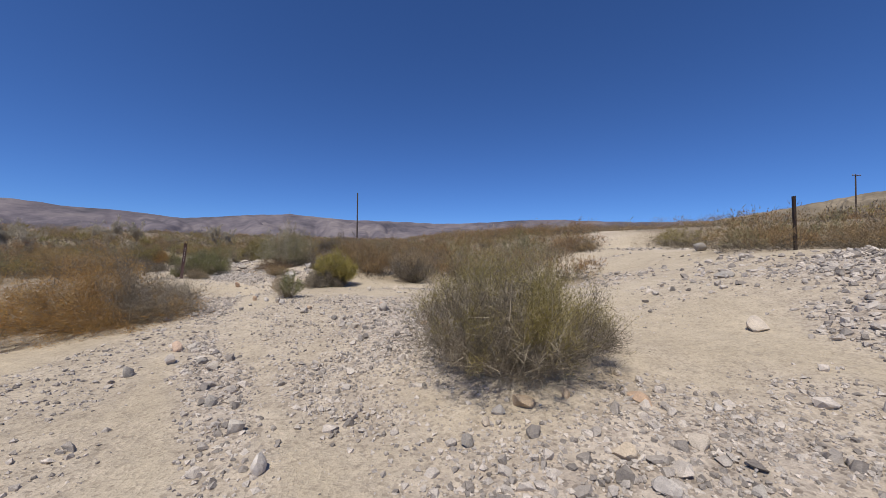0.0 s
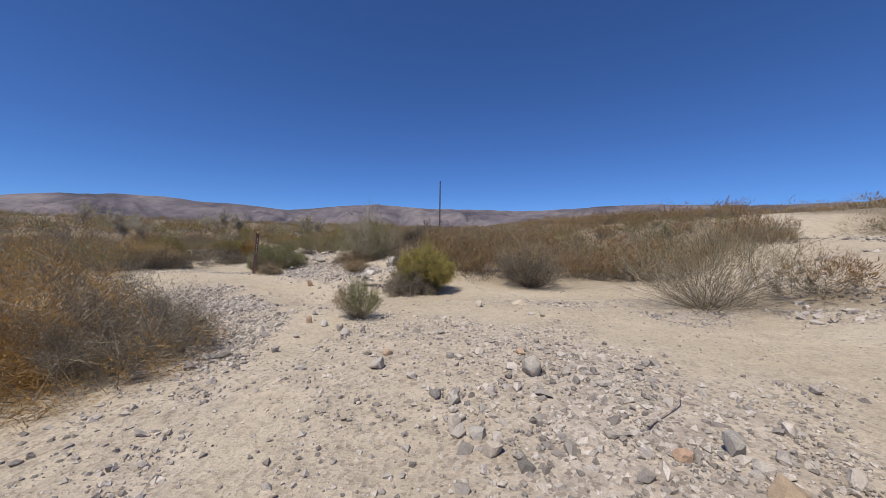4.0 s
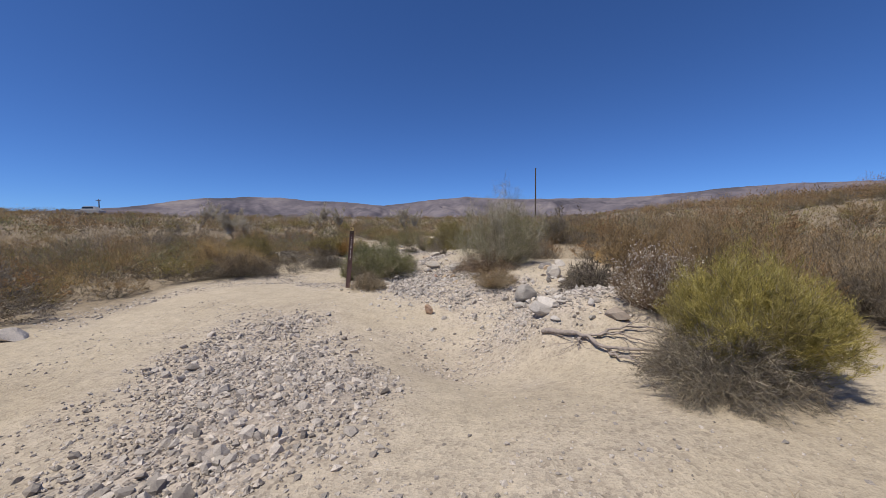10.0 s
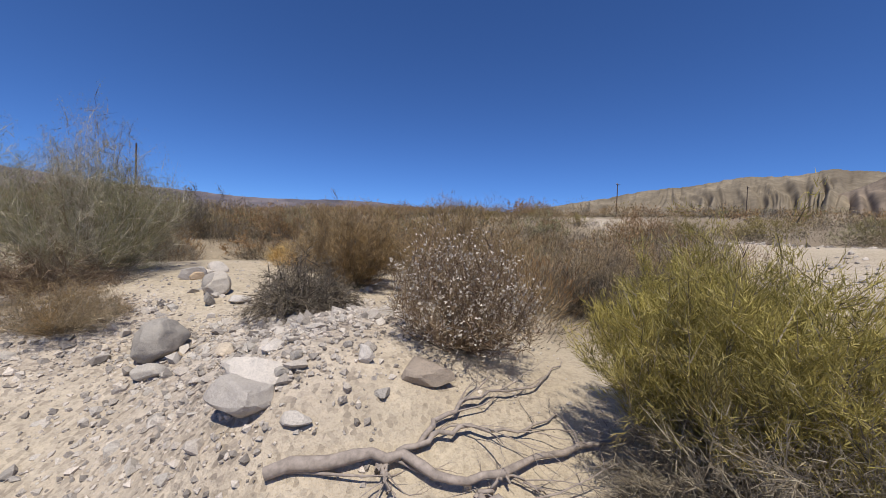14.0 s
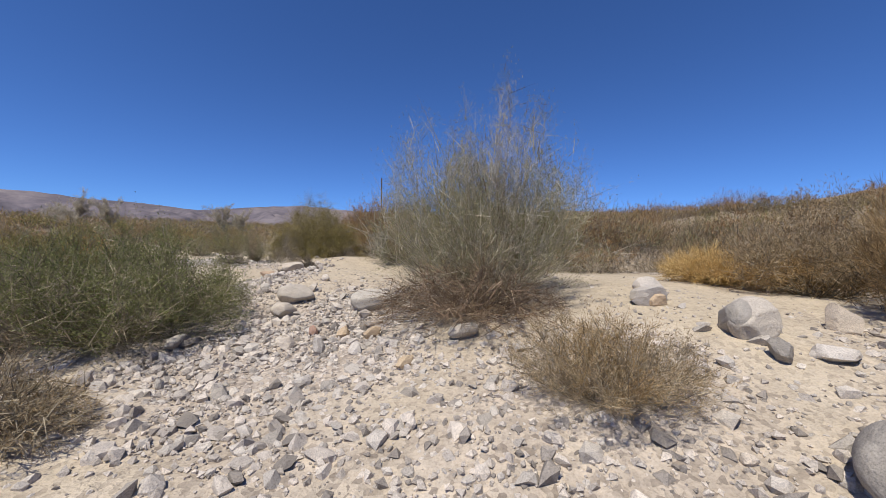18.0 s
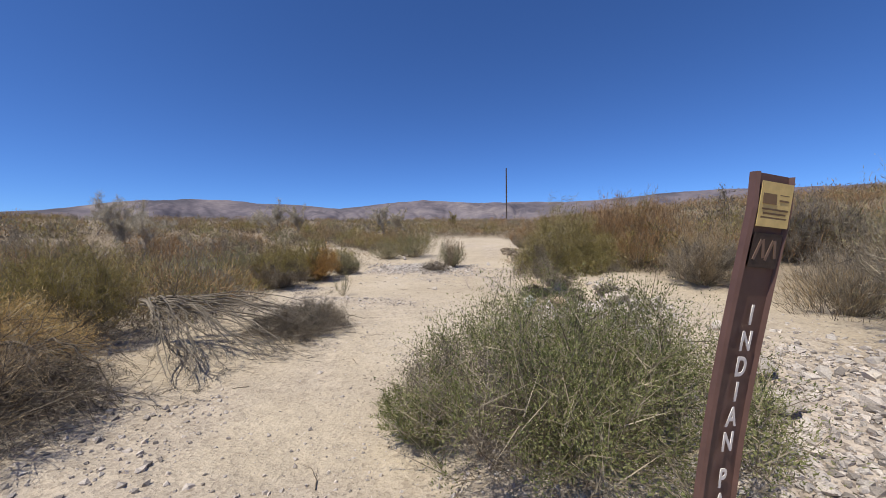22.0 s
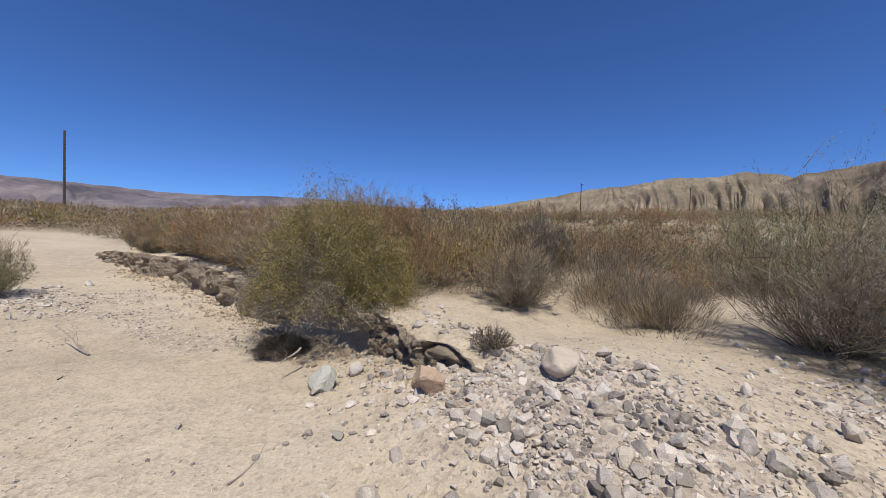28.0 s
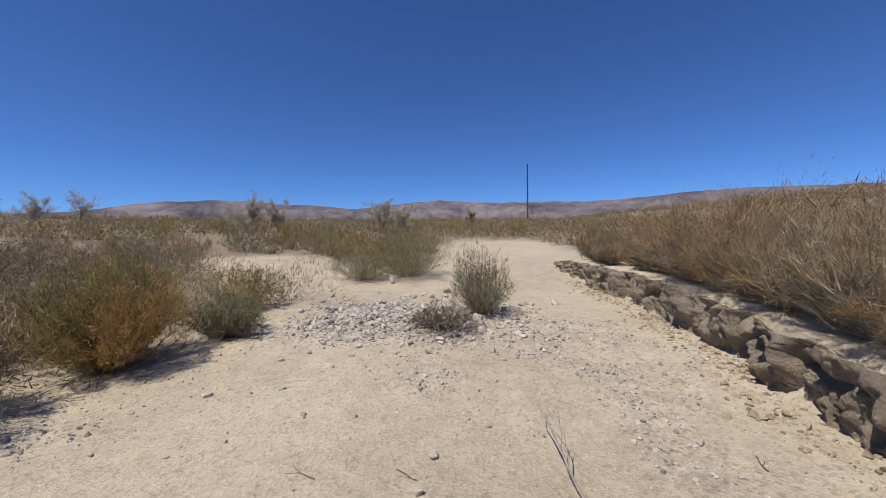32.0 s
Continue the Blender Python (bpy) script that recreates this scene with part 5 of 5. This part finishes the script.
scattered_stones("bank_clods", "loose dried mud clods below the cut bank", 2600, (0.006, 0.045), DIRT, lambda x, y: np.exp(-0.5 * ((x - bank_edge(y) + 0.12) / 0.16) ** 2) * smooth(18.0, 19.0, y), 31, (-10, -7.4, 17, 29), chunky=True)


# ---- trees, dead wood, poles, the trail marker ----
def wood_part(name, paths, radii, mat, parent, sides=6):
    v, f = tubes(paths, radii, sides)
    return part(name, mesh_of(name, v, f, mat, True), parent)


def feathery_tree(x, y, tall, lean, seed, label, leafy, mat, limbs=6):
    """A thin desert tree: trunk, crooked limbs, and hanging tufts of fine foliage."""
    ob = thing("desert_tree", x, y, float(land(x, y)) - 0.05, label, "tree", "feathery trees")
    rng = np.random.default_rng(seed)
    trunk, thick = branching(seed, (0, 0, 0), (0.1 + lean * 0.5, 0.05, 1), tall * 0.55, 0.035 * tall / 2 + 0.02, 0, 0, 0.25)
    lines, girth = [], []
    for k in range(limbs):
        at = trunk[0][int(rng.integers(2, 7))]
        way = (rng.normal() * 0.22 + lean, rng.normal() * 0.22, 1.0)
        a, b = branching(seed * 7 + k, at, way, tall * rng.uniform(0.4, 0.62), 0.011 * tall / 2 + 0.004, 2, 2, 0.3, 0, 0.6)
        lines.append(a)
        girth.append(b)
    lines, girth = np.concatenate(lines), np.concatenate(girth)
    fit = tall / lines[..., 2].max()
    trunk, lines = trunk * [1, 1, fit], lines * [1, 1, fit]
    wood_part("trunk", trunk, thick, BARK, ob, 7)
    wood_part("limb_frame", lines, girth, BARK, ob, 5)
    pick = rng.integers(0, len(lines), leafy)
    spot = rng.integers(2, 7, leafy)
    slip = rng.uniform(0, 1, (leafy, 1))
    roots = lines[pick, spot] * slip + lines[pick, spot - 1] * (1 - slip) + rng.normal(size=(leafy, 3)) * 0.04 * tall / 2
    v, f = blades(roots, rng.normal(size=(leafy, 3)) * 0.5 + [lean * 0.3, 0, 0.45], 0.14 * tall / 3 + 0.04, 0.005 + 0.0022 * tall, rng)
    part("crown", mesh_of("crown", v, f, mat), ob)
    return ob


feathery_tree(-10.9, 5.6, 3.75, 0.42, 61, "thin grey desert tree with drooping tan tufts", 3000, PALE_SAGE, 6).rotation_euler[2] = radians(70)
for x, y, tall, seed, foliage in ((-24.2, 25.8, 2.5, 62, 9000), (-22.6, 25.0, 2.2, 66, 3000), (-28.7, 39.7, 3.2, 63, 9000), (-26.4, 40.3, 2.7, 64, 9000), (-20.2, 43.4, 2.7, 65, 9000), (-18.9, 42.6, 2.5, 70, 9000), (-44.0, 40.0, 3.2, 67, 5000), (-38.0, 34.0, 2.6, 68, 5000), (-33.0, 44.0, 2.6, 71, 5000)):
    feathery_tree(x, y, tall, 0.0, seed, "pale feathery desert tree standing over the scrub", foliage, PALE_SAGE, 9)
feathery_tree(-17.1, 58.1, 2.4, 0.0, 69, "dark green desert tree in the distance", 6000, OLIVE, 7)


def dead_branch(name, label, x, y, z, way, length, radius, seed, depth=3, forks=3, bend=0.35, flat=0.6, lift=0.0, mat=BARK):
    ob = thing(name, x, y, float(land(x, y)) + z, label, "branch")
    a, b = branching(seed, (0, 0, 0), way, length, radius, depth, forks, bend, flat, lift)
    gx, gy = a[..., 0] + x, a[..., 1] + y
    floor = land(gx, gy) - float(land(x, y)) - z + b * 0.6
    a[..., 2] = np.maximum(a[..., 2], floor)
    thick = b[:, 0] > radius * 0.3
    wood_part("main_branch", a[thick], b[thick], mat, ob, 7)
    if (~thick).any():
        wood_part("twig_spray", a[~thick], b[~thick], mat, ob, 4)
    return ob


def fallen_limb(label, lines, seed):
    """A weathered limb on the sand: each line is its corners on the ground, thick and thin end."""
    x0, y0 = lines[0][0][0]
    ob = thing("fallen_branch", x0, y0, float(land(x0, y0)), label, "branch")
    rng = np.random.default_rng(seed)
    for k, (corners, thick, thin) in enumerate(lines):
        c = np.array(corners, float)
        t = np.linspace(0, len(c) - 1, 22)
        x, y = (np.interp(t, np.arange(len(c)), c[:, q]) for q in (0, 1))
        for _ in range(2):  # round the corners
            x[1:-1], y[1:-1] = (x[:-2] + 2 * x[1:-1] + x[2:]) / 4, (y[:-2] + 2 * y[1:-1] + y[2:]) / 4
        x[1:-1] += rng.normal(size=20) * 0.012
        y[1:-1] += rng.normal(size=20) * 0.012
        r = np.linspace(thick, thin, 22) * rng.uniform(0.88, 1.12, 22)
        z = land(x, y) + r * 0.8 + 0.05 * np.sin(np.linspace(0.3, 3.0, 22))
        line = np.stack([x - x0, y - y0, z - float(land(x0, y0))], 1)
        limb = wood_part("limb", line[None], r[None], BARK, ob, 8)
        sprays = []
        for n in range(5):
            at = int(rng.integers(6, 21))
            way = line[at] - line[at - 1]
            way = way / np.linalg.norm(way) + rng.normal(size=3) * [0.5, 0.5, 0.15]
            a, b = branching(seed * 13 + 7 * k + n, line[at], way, rng.uniform(0.2, 0.5), r[at] * 0.5, 2, 2, 0.6, 0.6, -0.1, 0.45)
            a[..., 2] = np.maximum(a[..., 2], land(a[..., 0] + x0, a[..., 1] + y0) - float(land(x0, y0)) + b)
            sprays.append((a, b))
        spray = wood_part("twig_spray", np.concatenate([a for a, b in sprays]), np.concatenate([b for a, b in sprays]), BARK, limb, 4)
        spray["kind"] = "stuff"
    return ob


fallen_limb("weathered grey fallen limb forking over the sand", [
    (((-3.73, 11.78), (-3.48, 11.67), (-3.29, 11.58), (-3.15, 11.40), (-3.03, 11.26), (-2.73, 11.26), (-2.34, 11.16), (-2.06, 11.03)), 0.03, 0.008),
    (((-3.29, 11.58), (-3.12, 11.55), (-2.89, 11.50), (-2.66, 11.39), (-2.35, 11.43)), 0.016, 0.004),
    (((-3.14, 11.56), (-2.95, 11.62), (-2.69, 11.64), (-2.32, 11.62), (-1.68, 11.92)), 0.014, 0.004),
    (((-3.03, 11.26), (-2.95, 11.12), (-2.81, 10.99), (-2.67, 10.91)), 0.015, 0.004),
    (((-3.32, 11.59), (-3.32, 11.51), (-3.32, 11.43)), 0.012, 0.004),
    (((-3.05, 11.27), (-2.91, 11.25), (-2.78, 11.12)), 0.01, 0.003)], 81)
dead_branch("stick", "short crooked dry stick on sand", -3.73, 11.81, 0.015, (1.0, -0.5, 0.0), 0.5, 0.01, 83, 1, 1, 0.3, 0.9)


def dead_tangle(label, x, y, z, ends, limbs, seed, mat, thick=0.014, twigs=7):
    """A heap of thin crooked dead limbs that arch from one root down to the sand; ends are the far corners of the heap."""
    ob = thing("fallen_branch", x, y, float(land(x, y)) + z, label, "branch", "dead limbs beside the sand")
    rng = np.random.default_rng(seed)
    base = float(land(x, y)) + z
    for k in range(limbs):
        u = (k + rng.uniform(0.1, 0.9)) / limbs * (len(ends) - 1)
        a, b = ends[int(u)], ends[int(u) + 1]
        f, go = u - int(u), rng.uniform(0.75, 1.05)
        end = np.array([a[0] + (b[0] - a[0]) * f - x, a[1] + (b[1] - a[1]) * f - y]) * go
        t = np.linspace(0, 1, 14)
        line = np.stack([end[0] * t, end[1] * t, 0.16 * np.sin(np.pi * t ** 0.8) * rng.uniform(0.0, 1.3) - z * t ** rng.uniform(1.0, 1.8)], 1)
        line += np.cumsum(rng.normal(size=line.shape) * 0.02, 0)
        line[0] = rng.normal(size=3) * [0.07, 0.07, 0.05]
        r = thick * rng.uniform(0.6, 1.3) * np.linspace(1, 0.3, 14)
        paths, girth = [], []
        for n in range(twigs):
            at = int(rng.integers(3, 14))
            way = line[at] - line[at - 1]
            way = way / np.linalg.norm(way) + rng.normal(size=3) * [0.45, 0.45, 0.3]
            p, g = branching(seed * 31 + k * 17 + n, line[at], way, rng.uniform(0.15, 0.42), r[at] * 0.55, 2, 3, 0.55, 0.0, -0.2, 0.45)
            paths.append(p)
            girth.append(np.maximum(g, 0.0012))
        paths, girth = np.concatenate(paths), np.concatenate(girth)
        line[:, 2] = np.maximum(line[:, 2], land(line[:, 0] + x, line[:, 1] + y) - base + r * 0.6)
        paths[..., 2] = np.maximum(paths[..., 2], land(paths[..., 0] + x, paths[..., 1] + y) - base + girth * 0.6)
        limb = wood_part("limb", line[None], r[None], mat, ob, 5)
        wood_part("twig_spray", paths, girth, mat, limb, 3)["kind"] = "stuff"
    return ob


dead_tangle("weathered dead limbs arching over the sand", -12.5, 17.0, 0.45, ((-11.5, 16.25), (-11.1, 16.4), (-10.92, 16.85), (-10.91, 17.3)), 17, 84, TANGLE)
dead_tangle("crooked dead branches spread low over the sand", -12.4, 17.2, 0.4, ((-10.9, 17.4), (-10.75, 17.9), (-10.85, 18.6), (-11.2, 19.2)), 11, 85, TANGLE, 0.012, 9)
dead_tangle("grey dead twigs hanging from a dry shrub to the sand", -12.2, 15.7, 0.4, ((-11.38, 15.2), (-11.15, 15.75), (-11.5, 16.05)), 7, 86, TWIG_DARK, 0.011, 9)
dead_branch("stick", "forked dry twig standing in sand", -9.68, 21.96, 0.01, (-0.35, 0.9, 0.12), 0.7, 0.009, 89, 2, 2, 0.35, 0.2, 0.3)
dead_branch("stick", "dark dry stick on gravel", -0.01, 5.54, 0.02, (0.3, 1, 0.1), 0.5, 0.009, 90, 1, 2, 0.8, 0.5)
dead_branch("stick", "thin dry stick on sand", -9.18, 19.03, 0.01, (1, 0.4, 0), 0.25, 0.006, 91, 1, 1, 0.4, 0.8)
dead_branch("root", "pale bare root hanging from the bank", -8.38, 20.13, 0.2, (-0.5, -0.3, -0.4), 0.24, 0.011, 92, 1, 1, 0.6, 0.1)
dead_branch("stick", "curved dry stick on sand", -4.93, 13.28, 0.01, (1, 0.2, 0), 0.16, 0.006, 93, 0, 0, 0.8, 0.9)
for k in range(14):
    rng = np.random.default_rng(900 + k)
    x, y = rng.uniform(-11.5, -8.6), rng.uniform(15, 25)
    dead_branch("stick", "small dry stick on sand", x, y, 0.006, (rng.normal(), rng.normal(), 0), rng.uniform(0.08, 0.25), 0.004, 910 + k, 1, 1, 0.5, 0.9, 0, TWIG_DARK)


def box_mesh(name, sx, sy, sz, mat, bevel=0.0, at=(0, 0, 0)):
    bm = bmesh.new()
    bmesh.ops.create_cube(bm, size=1.0)
    for v in bm.verts:
        v.co = Vector((v.co.x * sx + at[0], v.co.y * sy + at[1], v.co.z * sz + at[2]))
    if bevel:
        bmesh.ops.bevel(bm, geom=bm.edges[:], offset=bevel, segments=2, affect="EDGES")
    me = bpy.data.meshes.new(name)
    bm.to_mesh(me)
    bm.free()
    me.materials.append(mat)
    return me


MARKER_BROWN = plain_material("brown_marker_plastic", (0.115, 0.062, 0.05), 0.55, 0, 0.45, 25)
LETTER_WHITE = plain_material("white_letter_film", (0.72, 0.68, 0.64), 0.6, 0, 0.3, 60)
STICKER_YELLOW = plain_material("faded_yellow_sticker", (0.62, 0.47, 0.19), 0.5, 0, 0.4, 50)
STICKER_DARK = plain_material("dark_brown_sticker", (0.045, 0.028, 0.022), 0.5, 0, 0.3, 50)
STICKER_BROWN = plain_material("brown_print", (0.16, 0.10, 0.05), 0.6, 0, 0.3, 50)
STICKER_TAN = plain_material("tan_print", (0.20, 0.13, 0.09), 0.6, 0, 0.3, 50)


def trail_marker(x, y, face, tall, wide):
    """A slim flexible post, a little bowed, with stacked letters and two stickers."""
    ob = thing("trail_marker", x, y, float(land(x, y)) - 0.05, "brown plastic trail marker post with white stacked letters", "sign", turn=face)
    ob.rotation_euler[1] = radians(5.0)
    bow = lambda z: 0.06 * math.sin(math.pi * max(0, min(1, z / tall)))
    tilt = lambda z: -math.degrees(math.atan((bow(z + 0.01) - bow(z - 0.01)) / 0.02))
    bm = bmesh.new()
    rows, rim = 24, [(-0.5, -0.006), (-0.44, -0.010), (-0.4, -0.003), (0.4, -0.003), (0.44, -0.010), (0.5, -0.006), (0.5, 0.004), (-0.5, 0.004)]
    rings = []
    for k in range(rows + 1):
        z = (tall + 0.05) * k / rows
        rings.append([bm.verts.new((u * wide, v + bow(z), z)) for u, v in rim])
    for a, b in zip(rings, rings[1:]):
        for k in range(len(rim)):
            j = (k + 1) % len(rim)
            bm.faces.new((a[k], a[j], b[j], b[k]))
    bm.faces.new(rings[-1])
    bm.faces.new(rings[0][::-1])
    bmesh.ops.recalc_face_normals(bm, faces=bm.faces[:])
    me = bpy.data.meshes.new("post")
    bm.to_mesh(me)
    bm.free()
    me.materials.append(MARKER_BROWN)
    part("post", me, ob)
    front = -0.0065
    z = tall - 0.015

    flat_on = {}

    def plate(name, sx, sz, top, mat, cx=0.0, deep=0.0, under=None, spin=0.0):
        at = top - sz / 2
        piece = part(name, box_mesh(name, sx, 0.001, sz, mat), under or ob)
        m = pose(cx, front - 0.002 - deep + bow(at), at, tilt(at)) @ pose(0, 0, 0, 0, spin, 0)
        flat_on[piece.name] = m
        piece.matrix_basis = flat_on[under.name].inverted() @ m if under else m
        return piece

    sticker = plate("yellow_sticker", wide * 0.8, 0.075, z + 0.05, STICKER_YELLOW)
    plate("sticker_picture", wide * 0.34, 0.03, z + 0.043, STICKER_BROWN, -wide * 0.17, 0.0012, sticker)
    for k in range(3):
        plate("print_line", wide * 0.24, 0.003, z + 0.042 - 0.010 * k, STICKER_BROWN, wide * 0.2, 0.0012, sticker)
    for k in range(4):
        plate("print_line", wide * (0.66 - 0.08 * (k % 2)), 0.003, z + 0.006 - 0.007 * k, STICKER_BROWN, 0, 0.0012, sticker)
    dark = plate("dark_sticker", wide * 0.72, 0.06, z - 0.035, STICKER_DARK)
    for k, (u, lean) in enumerate(((-0.22, 18), (-0.08, -16), (0.08, 18), (0.22, -14))):
        plate("sticker_bar", wide * 0.06, 0.036 - 0.004 * (k % 2), z - 0.046, STICKER_TAN, wide * u, 0.0012, dark, lean)
    top = z - 0.155
    for word in ("INDIAN", "PALMS"):
        for letter in word:
            curve = bpy.data.curves.new("letter", "FONT")
            curve.body, curve.size, curve.align_x, curve.align_y = letter, 0.05, "CENTER", "TOP"
            curve.extrude, curve.offset = 0.0006, 0.0012
            curve.materials.append(LETTER_WHITE)
            text = new("letter", curve)
            text.parent = ob
            text.matrix_local = pose(0, front - 0.003 + bow(top), top, 90 + tilt(top - 0.02), 0, 0) @ Matrix.Diagonal((0.72, 1.0, 1, 1))
            top -= 0.047
        top -= 0.022
    plate("small_sticker", wide * 0.24, 0.034, top - 0.008, STICKER_DARK)
    return ob


trail_marker(-8.14, 14.40, 30, 1.76 - float(land(-8.14, 14.40)), 0.096)


def utility_pole(x, y, z, tall, arms, label, name="utility_pole"):
    ob = thing(name, x, y, z, label, "utility pole", "utility poles")
    line = np.stack([np.zeros(8), np.zeros(8), np.linspace(-0.5, tall, 8)], 1)[None]
    wood_part("pole", line, np.linspace(0.24, 0.18, 8)[None] * (1.0 if tall > 12 else 0.7), POLE_WOOD, ob, 10)
    for k in range(arms):
        arm = part("crossarm", box_mesh("crossarm", 2.4, 0.12, 0.14, POLE_WOOD, 0.01, (0, -0.15, tall - 0.35 - 0.9 * k)), ob)
        for u in (-1.1, -0.45, 0.45, 1.1):
            pin = np.stack([np.full(4, u), np.full(4, -0.15), tall - 0.28 - 0.9 * k + np.linspace(0, 0.2, 4)], 1)[None]
            wood_part("insulator", pin, np.array([[0.03, 0.05, 0.06, 0.03]]), PALE_STONE, arm, 6)
    return ob


top = utility_pole(-14.1, 126.1, float(land(-14.1, 126.1)), 22.3 - float(land(-14.1, 126.1)), 0, "tall dark wooden utility pole without wires")
wood_part("pole_cap", np.array([[[-0.12, 0, 0], [0.0, 0, 0.0], [0.12, 0, 0.02], [0.2, 0, 0.0]]]) + [0, 0, 22.1 - float(land(-14.1, 126.1))], np.full((1, 4), 0.1), POLE_WOOD, top, 6)
utility_pole(108.4, 76.3, 12.0, 10.2, 1, "dark wooden utility pole with a crossarm on the slope")
utility_pole(150.0, 55.0, 15.0, 9.0, 1, "dark wooden utility pole with a crossarm far up the slope")
utility_pole(-139.5, 80.4, float(land(-139.5, 80.4)), 13.1 - float(land(-139.5, 80.4)), 1, "dark wooden utility pole with a crossarm by the road")
utility_pole(-148.0, 74.7, float(land(-148, 74.7)), 3.0, 0, "short dark wooden post by the road", "roadside_post")
utility_pole(-147.3, 76.1, float(land(-147.3, 76.1)), 3.0, 0, "short dark wooden post by the road", "roadside_post")

STEEL = plain_material("rusty_dark_steel", (0.045, 0.032, 0.028), 0.75, 0.3, 0.7, 30)
post = thing("metal_post", 8.4, 7.1, float(land(8.4, 7.1)) - 0.1, "slim dark rusty steel post on the stony slope", "post")
post.rotation_euler[1] = radians(-1.5)
part("web", box_mesh("web", 0.06, 0.018, 1.28, STEEL, 0.003, (0, 0, 0.64)), post)
part("flange", box_mesh("flange", 0.018, 0.05, 1.28, STEEL, 0.003, (0, 0.033, 0.64)), post)

CAR_DARK = plain_material("dark_car_paint", (0.02, 0.02, 0.024), 0.25, 0.2, 0.2, 3)
CAR_WHITE = plain_material("silver_car_paint", (0.34, 0.34, 0.34), 0.3, 0.0, 0.2, 3)
TYRE = plain_material("tyre_rubber", (0.02, 0.02, 0.02), 0.9, 0, 0.3, 10)
CAR_GLASS = plain_material("tinted_car_glass", (0.015, 0.018, 0.022), 0.08, 0.0, 0.1, 3)


def car(x, y, turn, paint, label, tall):
    ob = thing("car", x, y, float(land(x, y)), label, "car", "cars on the road", turn)
    bm = bmesh.new()
    side = [(-2.2, 0.35), (-2.25, 0.8), (-1.9, 0.95), (-1.3, 1.0), (-0.7, tall), (0.9, tall), (1.7, 1.0), (2.2, 0.9), (2.25, 0.4)]
    left = [bm.verts.new((u, -0.88 if v < 1.05 else -0.7, v)) for u, v in side]
    right = [bm.verts.new((u, 0.88 if v < 1.05 else 0.7, v)) for u, v in side]
    bm.faces.new(left)
    bm.faces.new(right[::-1])
    for k in range(len(side)):
        j = (k + 1) % len(side)
        bm.faces.new((left[j], left[k], right[k], right[j]))
    bmesh.ops.recalc_face_normals(bm, faces=bm.faces[:])
    bmesh.ops.bevel(bm, geom=bm.edges[:], offset=0.06, segments=2, affect="EDGES")
    me = bpy.data.meshes.new("body")
    bm.to_mesh(me)
    bm.free()
    me.materials.append(paint)
    part("body", me, ob)
    for s in (-1, 1):
        part("side_window", box_mesh("side_window", 2.0, 0.03, 0.36, CAR_GLASS, 0.01, (0.1, s * 0.82, tall - 0.3)), ob)
        for u in (-1.35, 1.35):
            ring = np.array([[[u, s * 0.8, 0.33], [u, s * 0.86, 0.33], [u, s * 0.92, 0.33]]])
            wheel = wood_part("wheel", ring, np.array([[0.33, 0.34, 0.3]]), TYRE, ob, 16)
            hub = np.array([[[u, s * 0.84, 0.33], [u, s * 0.9, 0.33], [u, s * 0.925, 0.33]]])
            wood_part("rim", hub, np.array([[0.2, 0.2, 0.02]]), STEEL, wheel, 12)
    return ob


car(-110.0, 44.0, 20, CAR_DARK, "dark car parked on the distant road", 1.55)
car(-95.0, 55.0, 25, CAR_WHITE, "silver car parked on the distant road", 1.75)

tree_green = thing("roadside_tree", -113.2, 37.7, float(land(-113.2, 37.7)) - 1.2, "dense dark green tree beside the distant road", "tree")
rng = np.random.default_rng(4)
p = rng.normal(size=(9000, 3))
p = p / np.linalg.norm(p, axis=1, keepdims=True) * (rng.uniform(0.5, 1, (9000, 1)) ** 0.5) * [3.6, 3.6, 1.9]
p *= 1 + 0.25 * layers(p[:, :1] * 0.7, p[:, 1:2] * 0.7 + p[:, 2:] * 0.6, 3, 2)
v, f = blades(p + [0, 0, 2.3], rng.normal(size=(9000, 3)) + [0, 0, 0.4], 0.45, 0.2, rng)
part("crown", mesh_of("crown", v, f, GREEN), tree_green)
a, b = branching(41, (0, 0, -0.2), (0, 0, 1), 2.5, 0.18, 2, 3, 0.3)
wood_part("trunk", a, b, BARK, tree_green, 6)
tower = thing("road_sign", -116.3, 37.9, float(land(-116.3, 37.9)) - 3.6, "tall roadside sign on a dark post", "sign")
wood_part("post", np.array([[[0, 0, 0], [0, 0, 3.0], [0, 0, 6.0]]]), np.array([[0.12, 0.1, 0.1]]), STEEL, tower, 8)
part("panel", box_mesh("panel", 0.9, 0.12, 1.7, STEEL, 0.05, (0, 0, 6.4)), tower)
